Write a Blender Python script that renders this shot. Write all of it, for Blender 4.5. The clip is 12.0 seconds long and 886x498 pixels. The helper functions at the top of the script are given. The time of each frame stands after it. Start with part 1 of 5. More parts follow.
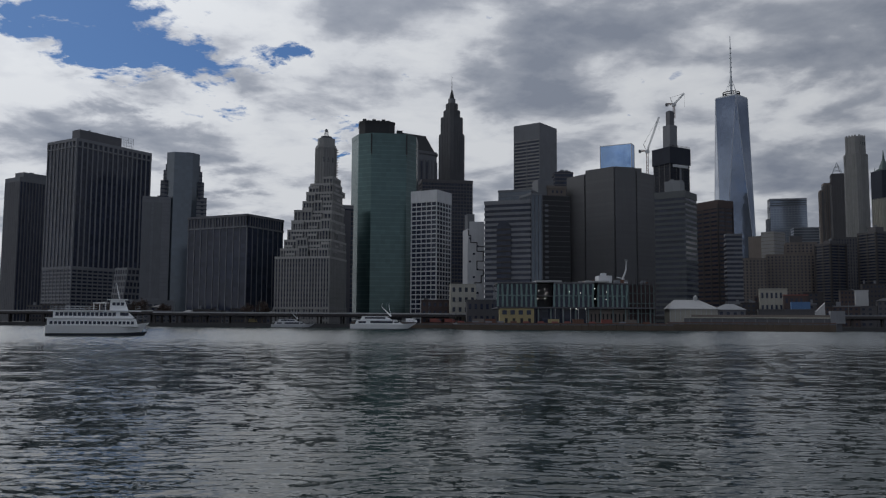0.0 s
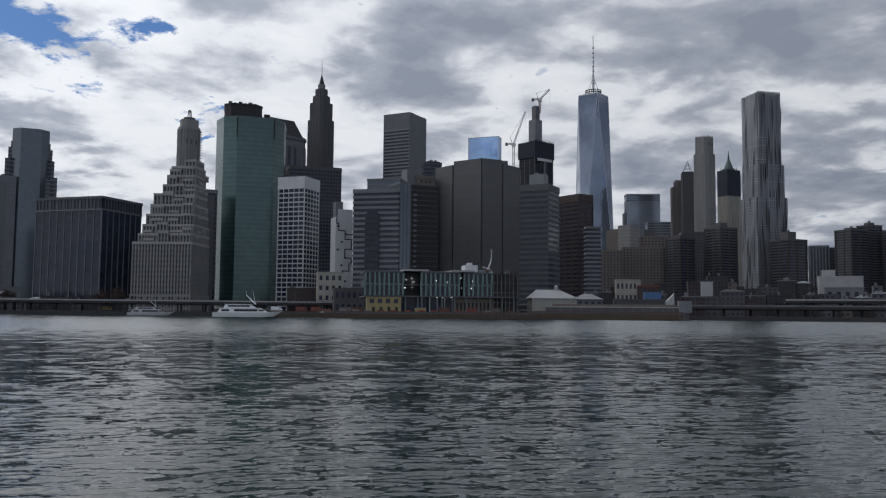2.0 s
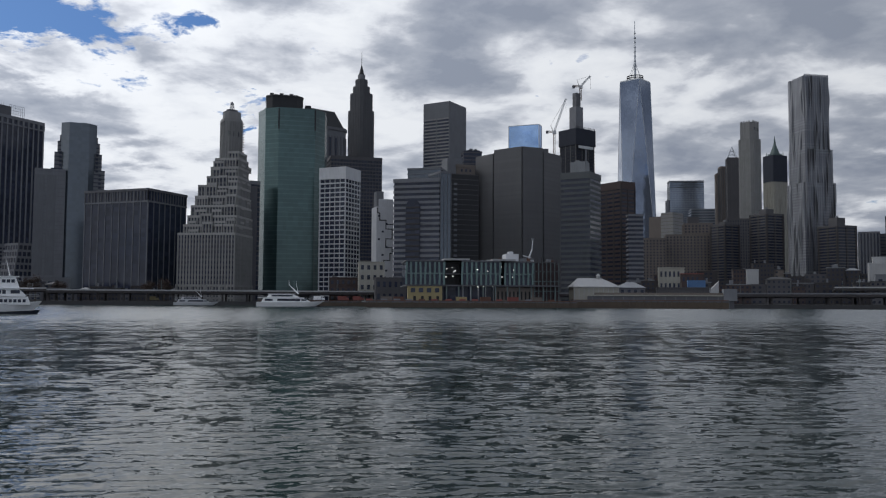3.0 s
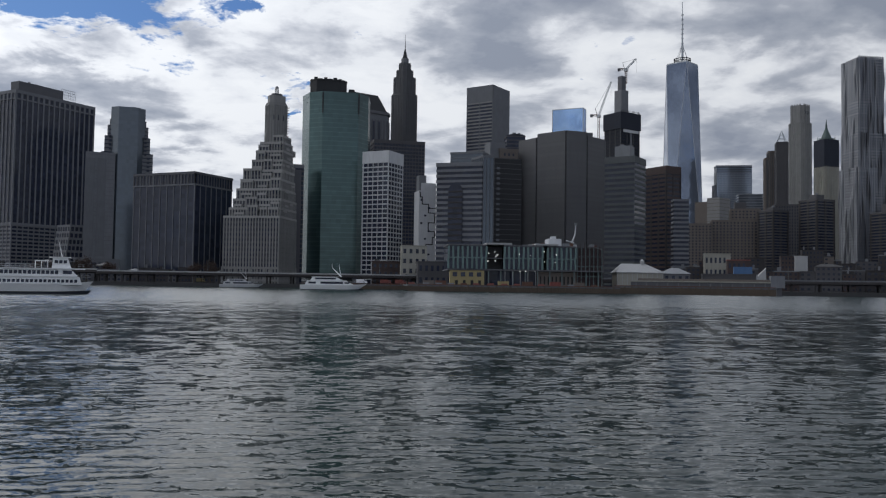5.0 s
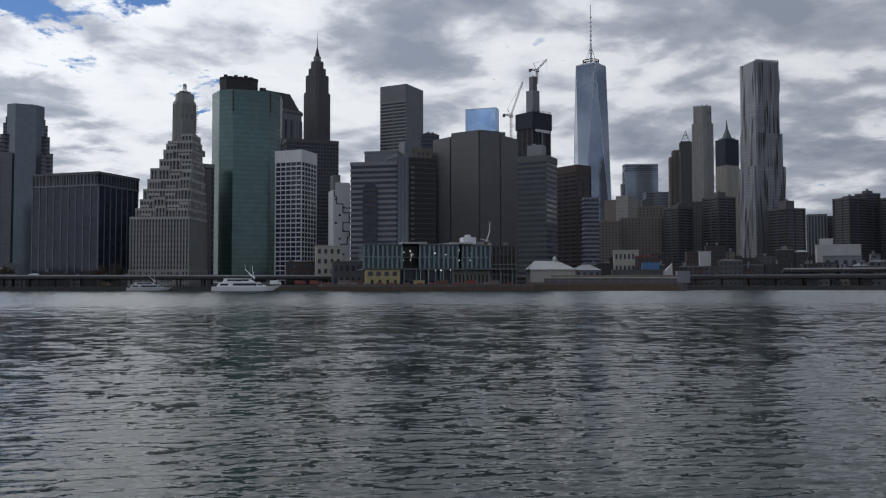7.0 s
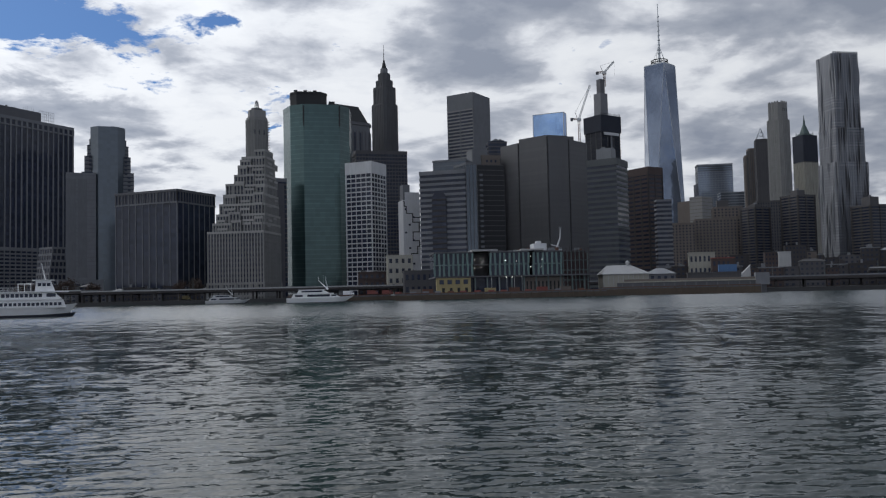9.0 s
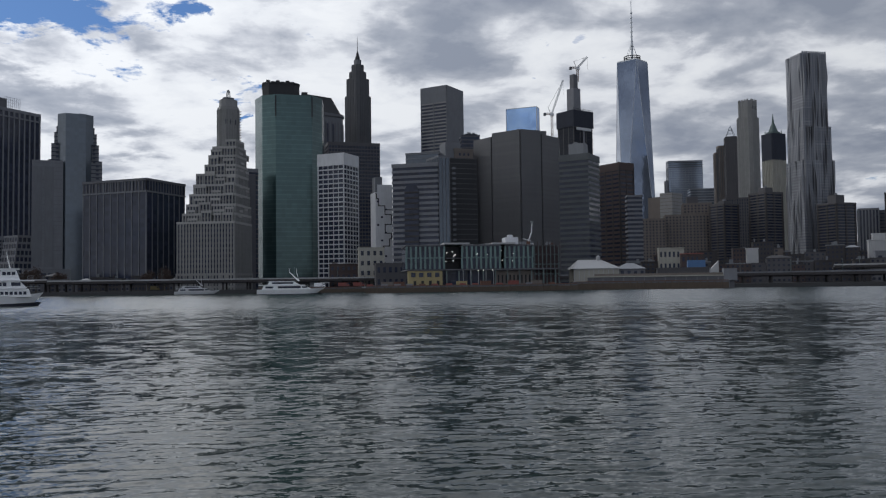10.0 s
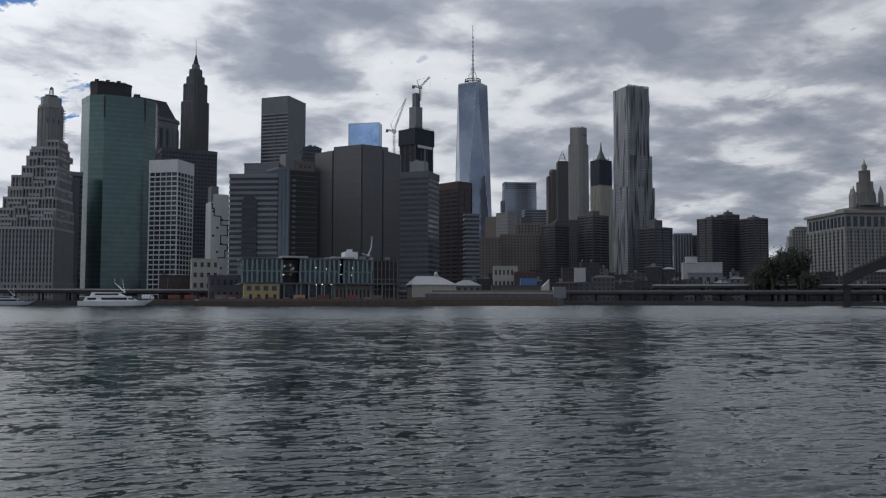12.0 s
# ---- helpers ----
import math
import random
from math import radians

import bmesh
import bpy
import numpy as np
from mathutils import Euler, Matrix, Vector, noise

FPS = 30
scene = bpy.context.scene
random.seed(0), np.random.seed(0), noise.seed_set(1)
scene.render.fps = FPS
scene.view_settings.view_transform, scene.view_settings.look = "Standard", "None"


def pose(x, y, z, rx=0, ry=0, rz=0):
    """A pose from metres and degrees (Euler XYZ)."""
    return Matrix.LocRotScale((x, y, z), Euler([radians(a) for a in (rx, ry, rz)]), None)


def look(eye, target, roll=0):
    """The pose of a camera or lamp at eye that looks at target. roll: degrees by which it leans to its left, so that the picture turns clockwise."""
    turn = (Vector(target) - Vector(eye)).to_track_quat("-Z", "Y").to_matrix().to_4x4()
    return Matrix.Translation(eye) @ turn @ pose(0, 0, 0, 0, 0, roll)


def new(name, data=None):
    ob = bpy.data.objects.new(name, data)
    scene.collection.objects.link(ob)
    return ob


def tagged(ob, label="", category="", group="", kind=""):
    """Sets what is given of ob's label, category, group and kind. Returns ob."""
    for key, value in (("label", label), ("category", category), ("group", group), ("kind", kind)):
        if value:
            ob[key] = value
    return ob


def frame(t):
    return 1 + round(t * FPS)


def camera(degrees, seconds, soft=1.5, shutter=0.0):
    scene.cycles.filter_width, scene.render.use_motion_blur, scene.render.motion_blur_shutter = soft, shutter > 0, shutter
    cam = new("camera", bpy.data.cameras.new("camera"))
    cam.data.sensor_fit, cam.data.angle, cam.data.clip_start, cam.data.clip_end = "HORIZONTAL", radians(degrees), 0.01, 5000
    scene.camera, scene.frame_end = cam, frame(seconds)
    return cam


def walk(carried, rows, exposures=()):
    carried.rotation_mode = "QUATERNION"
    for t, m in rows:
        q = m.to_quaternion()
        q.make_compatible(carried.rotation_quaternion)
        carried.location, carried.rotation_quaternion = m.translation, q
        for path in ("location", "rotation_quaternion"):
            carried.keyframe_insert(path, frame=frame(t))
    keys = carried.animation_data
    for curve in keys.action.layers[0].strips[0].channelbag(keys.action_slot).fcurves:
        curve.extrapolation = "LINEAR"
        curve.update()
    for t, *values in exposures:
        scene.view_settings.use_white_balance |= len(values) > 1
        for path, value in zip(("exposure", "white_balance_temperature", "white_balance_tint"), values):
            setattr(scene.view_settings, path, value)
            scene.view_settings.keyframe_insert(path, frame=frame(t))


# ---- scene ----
EXPOSURES = [(0.0, -0.3, 6210, 10), (0.6, -0.27, 6210, 10), (1.5, -0.06, 6210, 10), (2.5, 0.15, 6210, 10), (11.5, 0.14, 6210, 10), (12.0, 0.09, 6210, 10)]
cam = camera(56.04, 12.0, soft=1.2)
EYE = (0.0, 0.0, 4.0)
walk(cam, [
    (0.0, pose(*EYE, 95.03, -0.33, 0.00)),
    (0.5, pose(*EYE, 95.16, -0.59, -4.06)),
    (1.0, pose(*EYE, 95.01, -0.50, -7.21)),
    (1.5, pose(*EYE, 94.89, -0.40, -9.71)),
    (2.0, pose(*EYE, 94.31, -0.49, -9.10)),
    (2.5, pose(*EYE, 93.85, -0.46, -6.92)),
    (4.5, pose(*EYE, 92.66, -0.11, -5.46)),
    (5.0, pose(*EYE, 92.42, -0.85, -3.40)),
    (5.5, pose(*EYE, 93.10, -0.61, -6.98)),
    (6.0, pose(*EYE, 93.07, 0.36, -10.17)),
    (6.5, pose(*EYE, 92.28, 0.16, -9.97)),
    (8.5, pose(*EYE, 93.02, 0.96, -5.03)),
    (9.0, pose(*EYE, 92.99, 1.29, -4.29)),
    (9.5, pose(*EYE, 92.47, 0.62, -6.79)),
    (10.0, pose(*EYE, 92.47, 0.76, -6.25)),
    (10.5, pose(*EYE, 92.58, 0.93, -3.38)),
    (11.0, pose(*EYE, 92.94, 0.67, -1.14)),
    (11.5, pose(*EYE, 93.17, 0.20, -5.21)),
    (12.0, pose(*EYE, 93.43, -0.07, -17.32)),
], exposures=EXPOSURES)

# ---------------------------------------------------------------- light
SUN_AZ, SUN_EL = -40.0, 48.0        # degrees right of straight ahead, above the horizon


def make_world():
    w = bpy.data.worlds.new("sky")
    scene.world = w
    w.use_nodes = True
    nt = w.node_tree
    nt.nodes.clear()
    N = nt.nodes.new
    L = nt.links.new

    def math_node(op, a, b=None, c=None):
        n = N("ShaderNodeMath")
        n.operation = op
        for i, v in enumerate((a, b, c)):
            if v is None:
                continue
            if isinstance(v, (int, float)):
                n.inputs[i].default_value = v
            else:
                L(v, n.inputs[i])
        return n.outputs[0]

    def ramp(fac, stops):
        n = N("ShaderNodeValToRGB")
        L(fac, n.inputs[0])
        e = n.color_ramp.elements
        while len(e) < len(stops):
            e.new(0.5)
        for el, (p, c) in zip(e, stops):
            el.position, el.color = p, (*c, 1)
        return n.outputs[0]

    co = N("ShaderNodeTexCoord").outputs["Generated"]
    sep = N("ShaderNodeSeparateXYZ")
    L(co, sep.inputs[0])
    x, y, z = sep.outputs
    zz = math_node("ADD", math_node("MAXIMUM", z, 0.0), 0.18)
    comb = N("ShaderNodeCombineXYZ")            # a flat cloud deck seen in perspective
    L(math_node("DIVIDE", x, zz), comb.inputs[0])
    L(math_node("DIVIDE", y, zz), comb.inputs[1])
    deck = comb.outputs[0]

    def noise_node(vec, scale, detail, rough, distort=0.0, off=(0, 0, 0)):
        m = N("ShaderNodeMapping")
        L(vec, m.inputs[0])
        m.inputs["Location"].default_value = off
        n = N("ShaderNodeTexNoise")
        L(m.outputs[0], n.inputs["Vector"])
        n.inputs["Scale"].default_value = scale
        n.inputs["Detail"].default_value = detail
        n.inputs["Roughness"].default_value = rough
        n.inputs["Distortion"].default_value = distort
        return n.outputs[0]

    big = noise_node(deck, 1.7, 6, 0.48, 0.2, CLOUD_OFF)
    mid = noise_node(deck, 3.6, 6, 0.5, 0.25, (7.1, 2.3, 0))
    fine = noise_node(deck, 12.0, 6, 0.6, 0.3, (1.7, 5.3, 0))
    # the deck is not even: torn openings in the south, heavier and lighter banks, broken cloud behind the near bank
    az = math_node("ARCTAN2", x, y)
    el = math_node("ARCSINE", z)
    wob = noise_node(deck, 5.0, 7, 0.65, 0.3, (4.4, 9.1, 0))
    wob2 = noise_node(deck, 5.5, 7, 0.65, 0.3, (8.2, 0.7, 0))
    az = math_node("MULTIPLY_ADD", wob, 0.24, math_node("ADD", az, -0.12))
    el = math_node("MULTIPLY_ADD", wob2, 0.10, math_node("ADD", el, -0.05))

    def banks(rows):
        total = None
        for az0, el0, wide, high, amount in rows:
            u = math_node("MULTIPLY", math_node("ADD", az, -radians(az0)), 1 / radians(wide))
            v = math_node("MULTIPLY", math_node("ADD", el, -radians(el0)), 1 / radians(high))
            r = math_node("ADD", math_node("MULTIPLY", u, u), math_node("MULTIPLY", v, v))
            g = math_node("MULTIPLY", math_node("EXPONENT", math_node("MULTIPLY", r, -1.0)), amount)
            total = g if total is None else math_node("ADD", total, g)
        return total

    far = N("ShaderNodeMapRange")
    L(y, far.inputs[0])
    for key, v in (("From Min", 0.15), ("From Max", -0.55), ("To Min", 0.0), ("To Max", 0.13)):
        far.inputs[key].default_value = v
    gap = math_node("ADD", banks(OPENINGS), far.outputs[0])
    thick = math_node("ADD", math_node("ADD", math_node("MULTIPLY", big, 0.42), math_node("MULTIPLY", mid, 0.66)), math_node("ADD", math_node("MULTIPLY", fine, 0.13), math_node("ADD", math_node("MULTIPLY", x, 0.07), math_node("MULTIPLY_ADD", z, 0.12, -0.065))))
    torn = math_node("ADD", math_node("MULTIPLY", big, 0.25), math_node("ADD", math_node("MULTIPLY", mid, 0.60), math_node("MULTIPLY", fine, 0.48)))
    cover = ramp(math_node("SUBTRACT", torn, gap), [(0.425, (0, 0, 0)), (0.51, (1, 1, 1))])
    shade = ramp(math_node("ADD", thick, banks(BANKS)), [(0.47, (0.90, 0.905, 0.91)), (0.53, (0.82, 0.83, 0.85)), (0.575, (0.63, 0.645, 0.685)), (0.63, (0.43, 0.455, 0.51)), (0.73, (0.30, 0.33, 0.395))])
    # brighter towards the sun
    sd = N("ShaderNodeVectorMath")
    sd.operation = "DOT_PRODUCT"
    L(co, sd.inputs[0])
    a, e = radians(SUN_AZ), radians(SUN_EL)
    sd.inputs[1].default_value = (math.sin(a) * math.cos(e), math.cos(a) * math.cos(e), math.sin(e))
    near_sun = math_node("MAXIMUM", sd.outputs["Value"], 0.0)
    glow = math_node("ADD", math_node("MULTIPLY", math_node("POWER", near_sun, 1.5), 0.34), math_node("MULTIPLY_ADD", math_node("POWER", near_sun, 10.0), 0.8, 0.65))
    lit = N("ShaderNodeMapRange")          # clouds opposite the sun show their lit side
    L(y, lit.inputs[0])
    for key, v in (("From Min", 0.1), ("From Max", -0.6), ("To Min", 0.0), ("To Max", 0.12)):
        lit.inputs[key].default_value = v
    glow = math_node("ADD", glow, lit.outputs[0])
    sky = N("ShaderNodeTexSky")
    sky.sky_type, sky.sun_disc = "NISHITA", False
    sky.sun_elevation, sky.sun_rotation = e, a
    blue = N("ShaderNodeMix")
    blue.data_type, blue.blend_type = "RGBA", "MULTIPLY"
    blue.inputs["Factor"].default_value = 1.0
    L(sky.outputs[0], blue.inputs["A"])
    blue.inputs["B"].default_value = (0.026, 0.040, 0.061, 1)
    cl = N("ShaderNodeMix")
    cl.data_type, cl.blend_type = "RGBA", "MULTIPLY"
    cl.inputs["Factor"].default_value = 1.0
    L(shade, cl.inputs["A"])
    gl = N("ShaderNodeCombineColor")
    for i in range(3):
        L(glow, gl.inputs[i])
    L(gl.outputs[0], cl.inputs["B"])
    mix = N("ShaderNodeMix")
    mix.data_type = "RGBA"
    L(cover, mix.inputs["Factor"])
    L(blue.outputs["Result"], mix.inputs["A"])
    L(cl.outputs["Result"], mix.inputs["B"])
    bg = N("ShaderNodeBackground")
    L(mix.outputs["Result"], bg.inputs[0])
    bg.inputs[1].default_value = SKY_STRENGTH
    out = N("ShaderNodeOutputWorld")
    L(bg.outputs[0], out.inputs[0])


CLOUD_OFF = (3.0, 1.2, 0.0)
# bearing, height, half width, half height in degrees, amount
OPENINGS = ((-24, 18.5, 6.5, 2.4, 0.32), (-18, 16.6, 5.5, 1.8, 0.28), (-23, 22, 4.0, 1.4, 0.26), (-10, 17.8, 2.2, 0.7, 0.19), (-5.2, 16.9, 1.7, 0.6, 0.16), (-12.6, 14.3, 1.4, 0.7, 0.16),
            (-7.6, 13.0, 2.0, 0.8, 0.17), (-6.9, 11.2, 0.8, 1.1, 0.22))
BANKS = ((3.0, 17.3, 5.0, 2.0, -0.05), (-25.0, 9.0, 5.0, 3.0, 0.07), (-18.6, 12.2, 4.5, 1.5, 0.10), (-13.9, 9.8, 3.0, 1.2, 0.12), (8.5, 15.8, 5.0, 1.0, 0.06), (9.0, 19.6, 10.0, 1.6, 0.035), (-8.0, 5.0, 14.0, 3.0, -0.07), (3.0, 12.5, 5.0, 2.0, -0.06), (16.0, 8.0, 6.0, 2.5, -0.05), (31.0, 17.8, 6.0, 2.0, 0.06), (41.0, 14.1, 5.0, 1.3, 0.07),
         (35.0, 7.2, 8.0, 2.6, 0.10), (-10.6, 15.8, 6.0, 2.0, -0.09), (-16.5, 19.5, 3.2, 1.4, -0.08), (-2.0, 17.9, 3.5, 1.6, -0.09), (-22, 14.4, 6.0, 1.1, -0.10), (-3.4, 9.8, 3.5, 2.2, -0.08), (-20, 7.0, 9.0, 2.0, -0.06),
         (40.2, 12.3, 3.0, 0.8, -0.06), (37.5, 9.4, 2.5, 0.6, -0.08), (34.7, 13.3, 2.0, 0.8, -0.07), (21.9, 14.9, 2.5, 1.2, -0.07), (42.0, 4.0, 3.0, 1.0, -0.06))
SKY_STRENGTH = 1.0
make_world()
sun = new("sun", bpy.data.lights.new("sun", "SUN"))
sun.data.energy, sun.data.angle, sun.data.color = 0.75, radians(60), (1.0, 0.95, 0.88)
_a, _e = radians(SUN_AZ), radians(SUN_EL)
sun.matrix_world = look((math.sin(_a) * math.cos(_e) * 900, math.cos(_a) * math.cos(_e) * 900, math.sin(_e) * 900), (0, 0, 0))


# ---------------------------------------------------------------- materials
def surface(name, color, rough=0.7, metal=0.0, grain=0.35, scale=0.12, vary=0.12, bump=0.2, spec=0.5):
    """A wall or metal surface: stains at two scales, a shift of tone from piece to piece, fine relief."""
    m = bpy.data.materials.new(name)
    m.use_nodes = True
    nt = m.node_tree
    b = nt.nodes["Principled BSDF"]
    L = nt.links.new
    tc = nt.nodes.new("ShaderNodeTexCoord")
    geo = nt.nodes.new("ShaderNodeNewGeometry")
    n1 = nt.nodes.new("ShaderNodeTexNoise")
    n1.inputs["Scale"].default_value, n1.inputs["Detail"].default_value = scale, 6
    L(geo.outputs["Position"], n1.inputs["Vector"])
    mp = nt.nodes.new("ShaderNodeMapping")
    mp.inputs["Scale"].default_value = (1.0, 1.0, 0.12)      # rain streaks run down
    L(geo.outputs["Position"], mp.inputs[0])
    n2 = nt.nodes.new("ShaderNodeTexNoise")
    n2.inputs["Scale"].default_value, n2.inputs["Detail"].default_value = scale * 9, 5
    L(mp.outputs[0], n2.inputs["Vector"])
    info = nt.nodes.new("ShaderNodeObjectInfo")
    s1 = nt.nodes.new("ShaderNodeMath")
    s1.operation = "ADD"
    L(n1.outputs[0], s1.inputs[0])
    L(n2.outputs[0], s1.inputs[1])
    s2 = nt.nodes.new("ShaderNodeMath")
    s2.operation = "MULTIPLY_ADD"
    L(s1.outputs[0], s2.inputs[0])
    s2.inputs[1].default_value, s2.inputs[2].default_value = grain, 1.0 - grain
    s3 = nt.nodes.new("ShaderNodeMath")
    s3.operation = "MULTIPLY_ADD"
    L(info.outputs["Random"], s3.inputs[0])
    s3.inputs[1].default_value, s3.inputs[2].default_value = vary, -vary / 2
    s4 = nt.nodes.new("ShaderNodeMath")
    s4.operation = "ADD"
    L(s2.outputs[0], s4.inputs[0])
    L(s3.outputs[0], s4.inputs[1])
    mul = nt.nodes.new("ShaderNodeVectorMath")
    mul.operation = "SCALE"
    mul.inputs[0].default_value = color
    L(s4.outputs[0], mul.inputs["Scale"])
    L(mul.outputs[0], b.inputs["Base Color"])
    b.inputs["Roughness"].default_value, b.inputs["Metallic"].default_value = rough, metal
    b.inputs["Specular IOR Level"].default_value = spec
    if bump:
        bp = nt.nodes.new("ShaderNodeBump")
        bp.inputs["Strength"].default_value, bp.inputs["Distance"].default_value = bump, 0.3
        L(n2.outputs[0], bp.inputs["Height"])
        L(bp.outputs[0], b.inputs["Normal"])
    return m


def glazing(name, color, rough=0.08, metal=0.0, pane=3.5, wobble=0.012, spec=0.6, vary=0.5):
    """Curtain glass: panes a little out of true and unlike in tone, as blinds and rooms behind differ."""
    m = bpy.data.materials.new(name)
    m.use_nodes = True
    nt = m.node_tree
    b = nt.nodes["Principled BSDF"]
    L = nt.links.new
    geo = nt.nodes.new("ShaderNodeNewGeometry")
    sc = nt.nodes.new("ShaderNodeVectorMath")
    sc.operation = "SCALE"
    sc.inputs["Scale"].default_value = 1.0 / pane
    L(geo.outputs["Position"], sc.inputs[0])
    fl = nt.nodes.new("ShaderNodeVectorMath")
    fl.operation = "FLOOR"
    L(sc.outputs[0], fl.inputs[0])
    wn = nt.nodes.new("ShaderNodeTexWhiteNoise")
    wn.noise_dimensions = "3D"
    L(fl.outputs[0], wn.inputs["Vector"])
    n1 = nt.nodes.new("ShaderNodeTexNoise")
    n1.inputs["Scale"].default_value, n1.inputs["Detail"].default_value = 0.012, 2
    L(geo.outputs["Position"], n1.inputs["Vector"])
    k = nt.nodes.new("ShaderNodeMath")
    k.operation = "MULTIPLY_ADD"
    L(wn.outputs["Value"], k.inputs[0])
    k.inputs[1].default_value, k.inputs[2].default_value = vary, 0.5 - vary / 2
    k2 = nt.nodes.new("ShaderNodeMath")
    k2.operation = "ADD"
    L(k.outputs[0], k2.inputs[0])
    L(n1.outputs[0], k2.inputs[1])
    mul = nt.nodes.new("ShaderNodeVectorMath")
    mul.operation = "SCALE"
    mul.inputs[0].default_value = color
    L(k2.outputs[0], mul.inputs["Scale"])
    L(mul.outputs[0], b.inputs["Base Color"])
    b.inputs["Roughness"].default_value, b.inputs["Metallic"].default_value = rough, metal
    b.inputs["Specular IOR Level"].default_value = spec
    tilt = nt.nodes.new("ShaderNodeVectorMath")
    tilt.operation = "MULTIPLY_ADD"
    L(wn.outputs["Color"], tilt.inputs[0])
    tilt.inputs[1].default_value = (wobble,) * 3
    tilt.inputs[2].default_value = (-wobble / 2,) * 3
    ad = nt.nodes.new("ShaderNodeVectorMath")
    L(geo.outputs["Normal"], ad.inputs[0])
    L(tilt.outputs[0], ad.inputs[1])
    nm = nt.nodes.new("ShaderNodeVectorMath")
    nm.operation = "NORMALIZE"
    L(ad.outputs[0], nm.inputs[0])
    L(nm.outputs[0], b.inputs["Normal"])
    return m


GLASS = glazing("dark_glass", (0.034, 0.041, 0.066), spec=0.25)
GLASS_GREEN = glazing("green_glass", (0.06, 0.105, 0.105), 0.2, 0.45, 4.2, vary=0.2)
GLASS_GREEN_LIGHT = glazing("pale_green_glass", (0.085, 0.14, 0.138), 0.2, 0.45, 4.2, vary=0.2)
GLASS_BLUE = glazing("blue_glass", (0.18, 0.215, 0.285), 0.06, 0.85, 4.5, 0.008, vary=0.12)
GLASS_SKY = glazing("sky_blue_glass", (0.29, 0.43, 0.68), 0.05, 0.9, 6.0, 0.006, vary=0.08)
GLASS_STEEL = glazing("steel_blue_glass", (0.23, 0.27, 0.335), 0.1, 0.6, vary=0.15)
GLASS_GREY = glazing("grey_glass", (0.10, 0.12, 0.145), 0.12, 0.3, vary=0.15)
CONCRETE = surface("concrete", (0.172, 0.178, 0.196))
CONCRETE_D = surface("dark_concrete", (0.11, 0.112, 0.125))
GRANITE = surface("grey_granite", (0.145, 0.152, 0.168))
LIMESTONE = surface("limestone", (0.24, 0.239, 0.236))
PALECOPING = surface("pale_stone_coping", (0.33, 0.325, 0.315))
PALESTONE = surface("pale_limestone", (0.195, 0.193, 0.183))
WHITE = surface("white_cladding", (0.55, 0.56, 0.58), 0.45)
SLATE = surface("slate_grey_cladding", (0.108, 0.109, 0.115), 0.6, 0, 0.2, 0.05)
GREYSTONE = surface("sooty_grey_stone", (0.092, 0.094, 0.102))
BANDGREY = surface("grey_green_spandrel", (0.085, 0.094, 0.099))
BROWN = surface("brown_brick", (0.078, 0.076, 0.082))
DARKBROWN = surface("dark_brown_stone", (0.038, 0.034, 0.036))
BRICK = surface("red_brick", (0.058, 0.039, 0.037))
TAN = surface("tan_brick", (0.150, 0.128, 0.113))
BLACK = surface("black_metal", (0.02, 0.021, 0.024), 0.5, 0.3)
STEEL = surface("steel", (0.42, 0.44, 0.46), 0.35, 0.9)
STAINLESS = surface("rippled_stainless_steel", (0.18, 0.185, 0.198), 0.34, 0.75, 0.4, 0.08, 0.45)
COPPER = surface("green_copper", (0.075, 0.11, 0.105), 0.7)
NETTING = surface("dark_netting", (0.025, 0.03, 0.045), 0.9)
OFFWHITE = surface("weathered_white_paint", (0.36, 0.365, 0.37), 0.6)
BOATWHITE = surface("white_boat_paint", (0.86, 0.87, 0.88), 0.3, 0, 0.12, 0.4, 0.05, 0.02)
BOATGREY = surface("grey_white_boat_paint", (0.60, 0.61, 0.63), 0.4, 0, 0.15, 0.4, 0.05, 0.02)
BOATDARK = surface("dark_hull_paint", (0.03, 0.035, 0.05), 0.4)
YELLOW = surface("yellow_sheathing", (0.32, 0.265, 0.13), 0.6)
CREAM = surface("cream_siding", (0.33, 0.32, 0.28), 0.6)
ROOFGREY = surface("grey_metal_roof", (0.19, 0.20, 0.215), 0.5, 0.2)
TIMBER = surface("pier_timber", (0.11, 0.085, 0.065), 0.85)
ASPHALT = surface("asphalt", (0.055, 0.055, 0.058), 0.9)
RUST = surface("rusty_steel", (0.13, 0.064, 0.045), 0.8)
BLUE = surface("blue_tarp", (0.07, 0.15, 0.30), 0.6)
REDPAINT = surface("red_paint", (0.20, 0.055, 0.045), 0.5)
LEAF = surface("dull_green_leaves", (0.045, 0.054, 0.038), 0.8, 0, 0.5, 0.8, 0.3, 0)
LEAFRED = surface("reddish_leaves", (0.05, 0.032, 0.026), 0.8, 0, 0.5, 0.8, 0.3, 0)
BARK = surface("bark", (0.08, 0.065, 0.05), 0.9)


# ---------------------------------------------------------------- builders
def part(name, bm, material, parent, label=""):
    """Link a bmesh as one mesh object under a thing or a part."""
    me = bpy.data.meshes.new(name)
    bm.to_mesh(me)
    bm.free()
    me.materials.append(material)
    ob = new(name, me)
    ob.parent = parent
    return tagged(ob, label)


def again(name, me, parent, at, turn=0.0, label=""):
    """One more piece on a mesh that alike pieces share."""
    ob = new(name, me)
    ob.parent = parent
    ob.location = at
    ob.rotation_euler = (0, 0, turn)
    return tagged(ob, label)


MESHES = {}


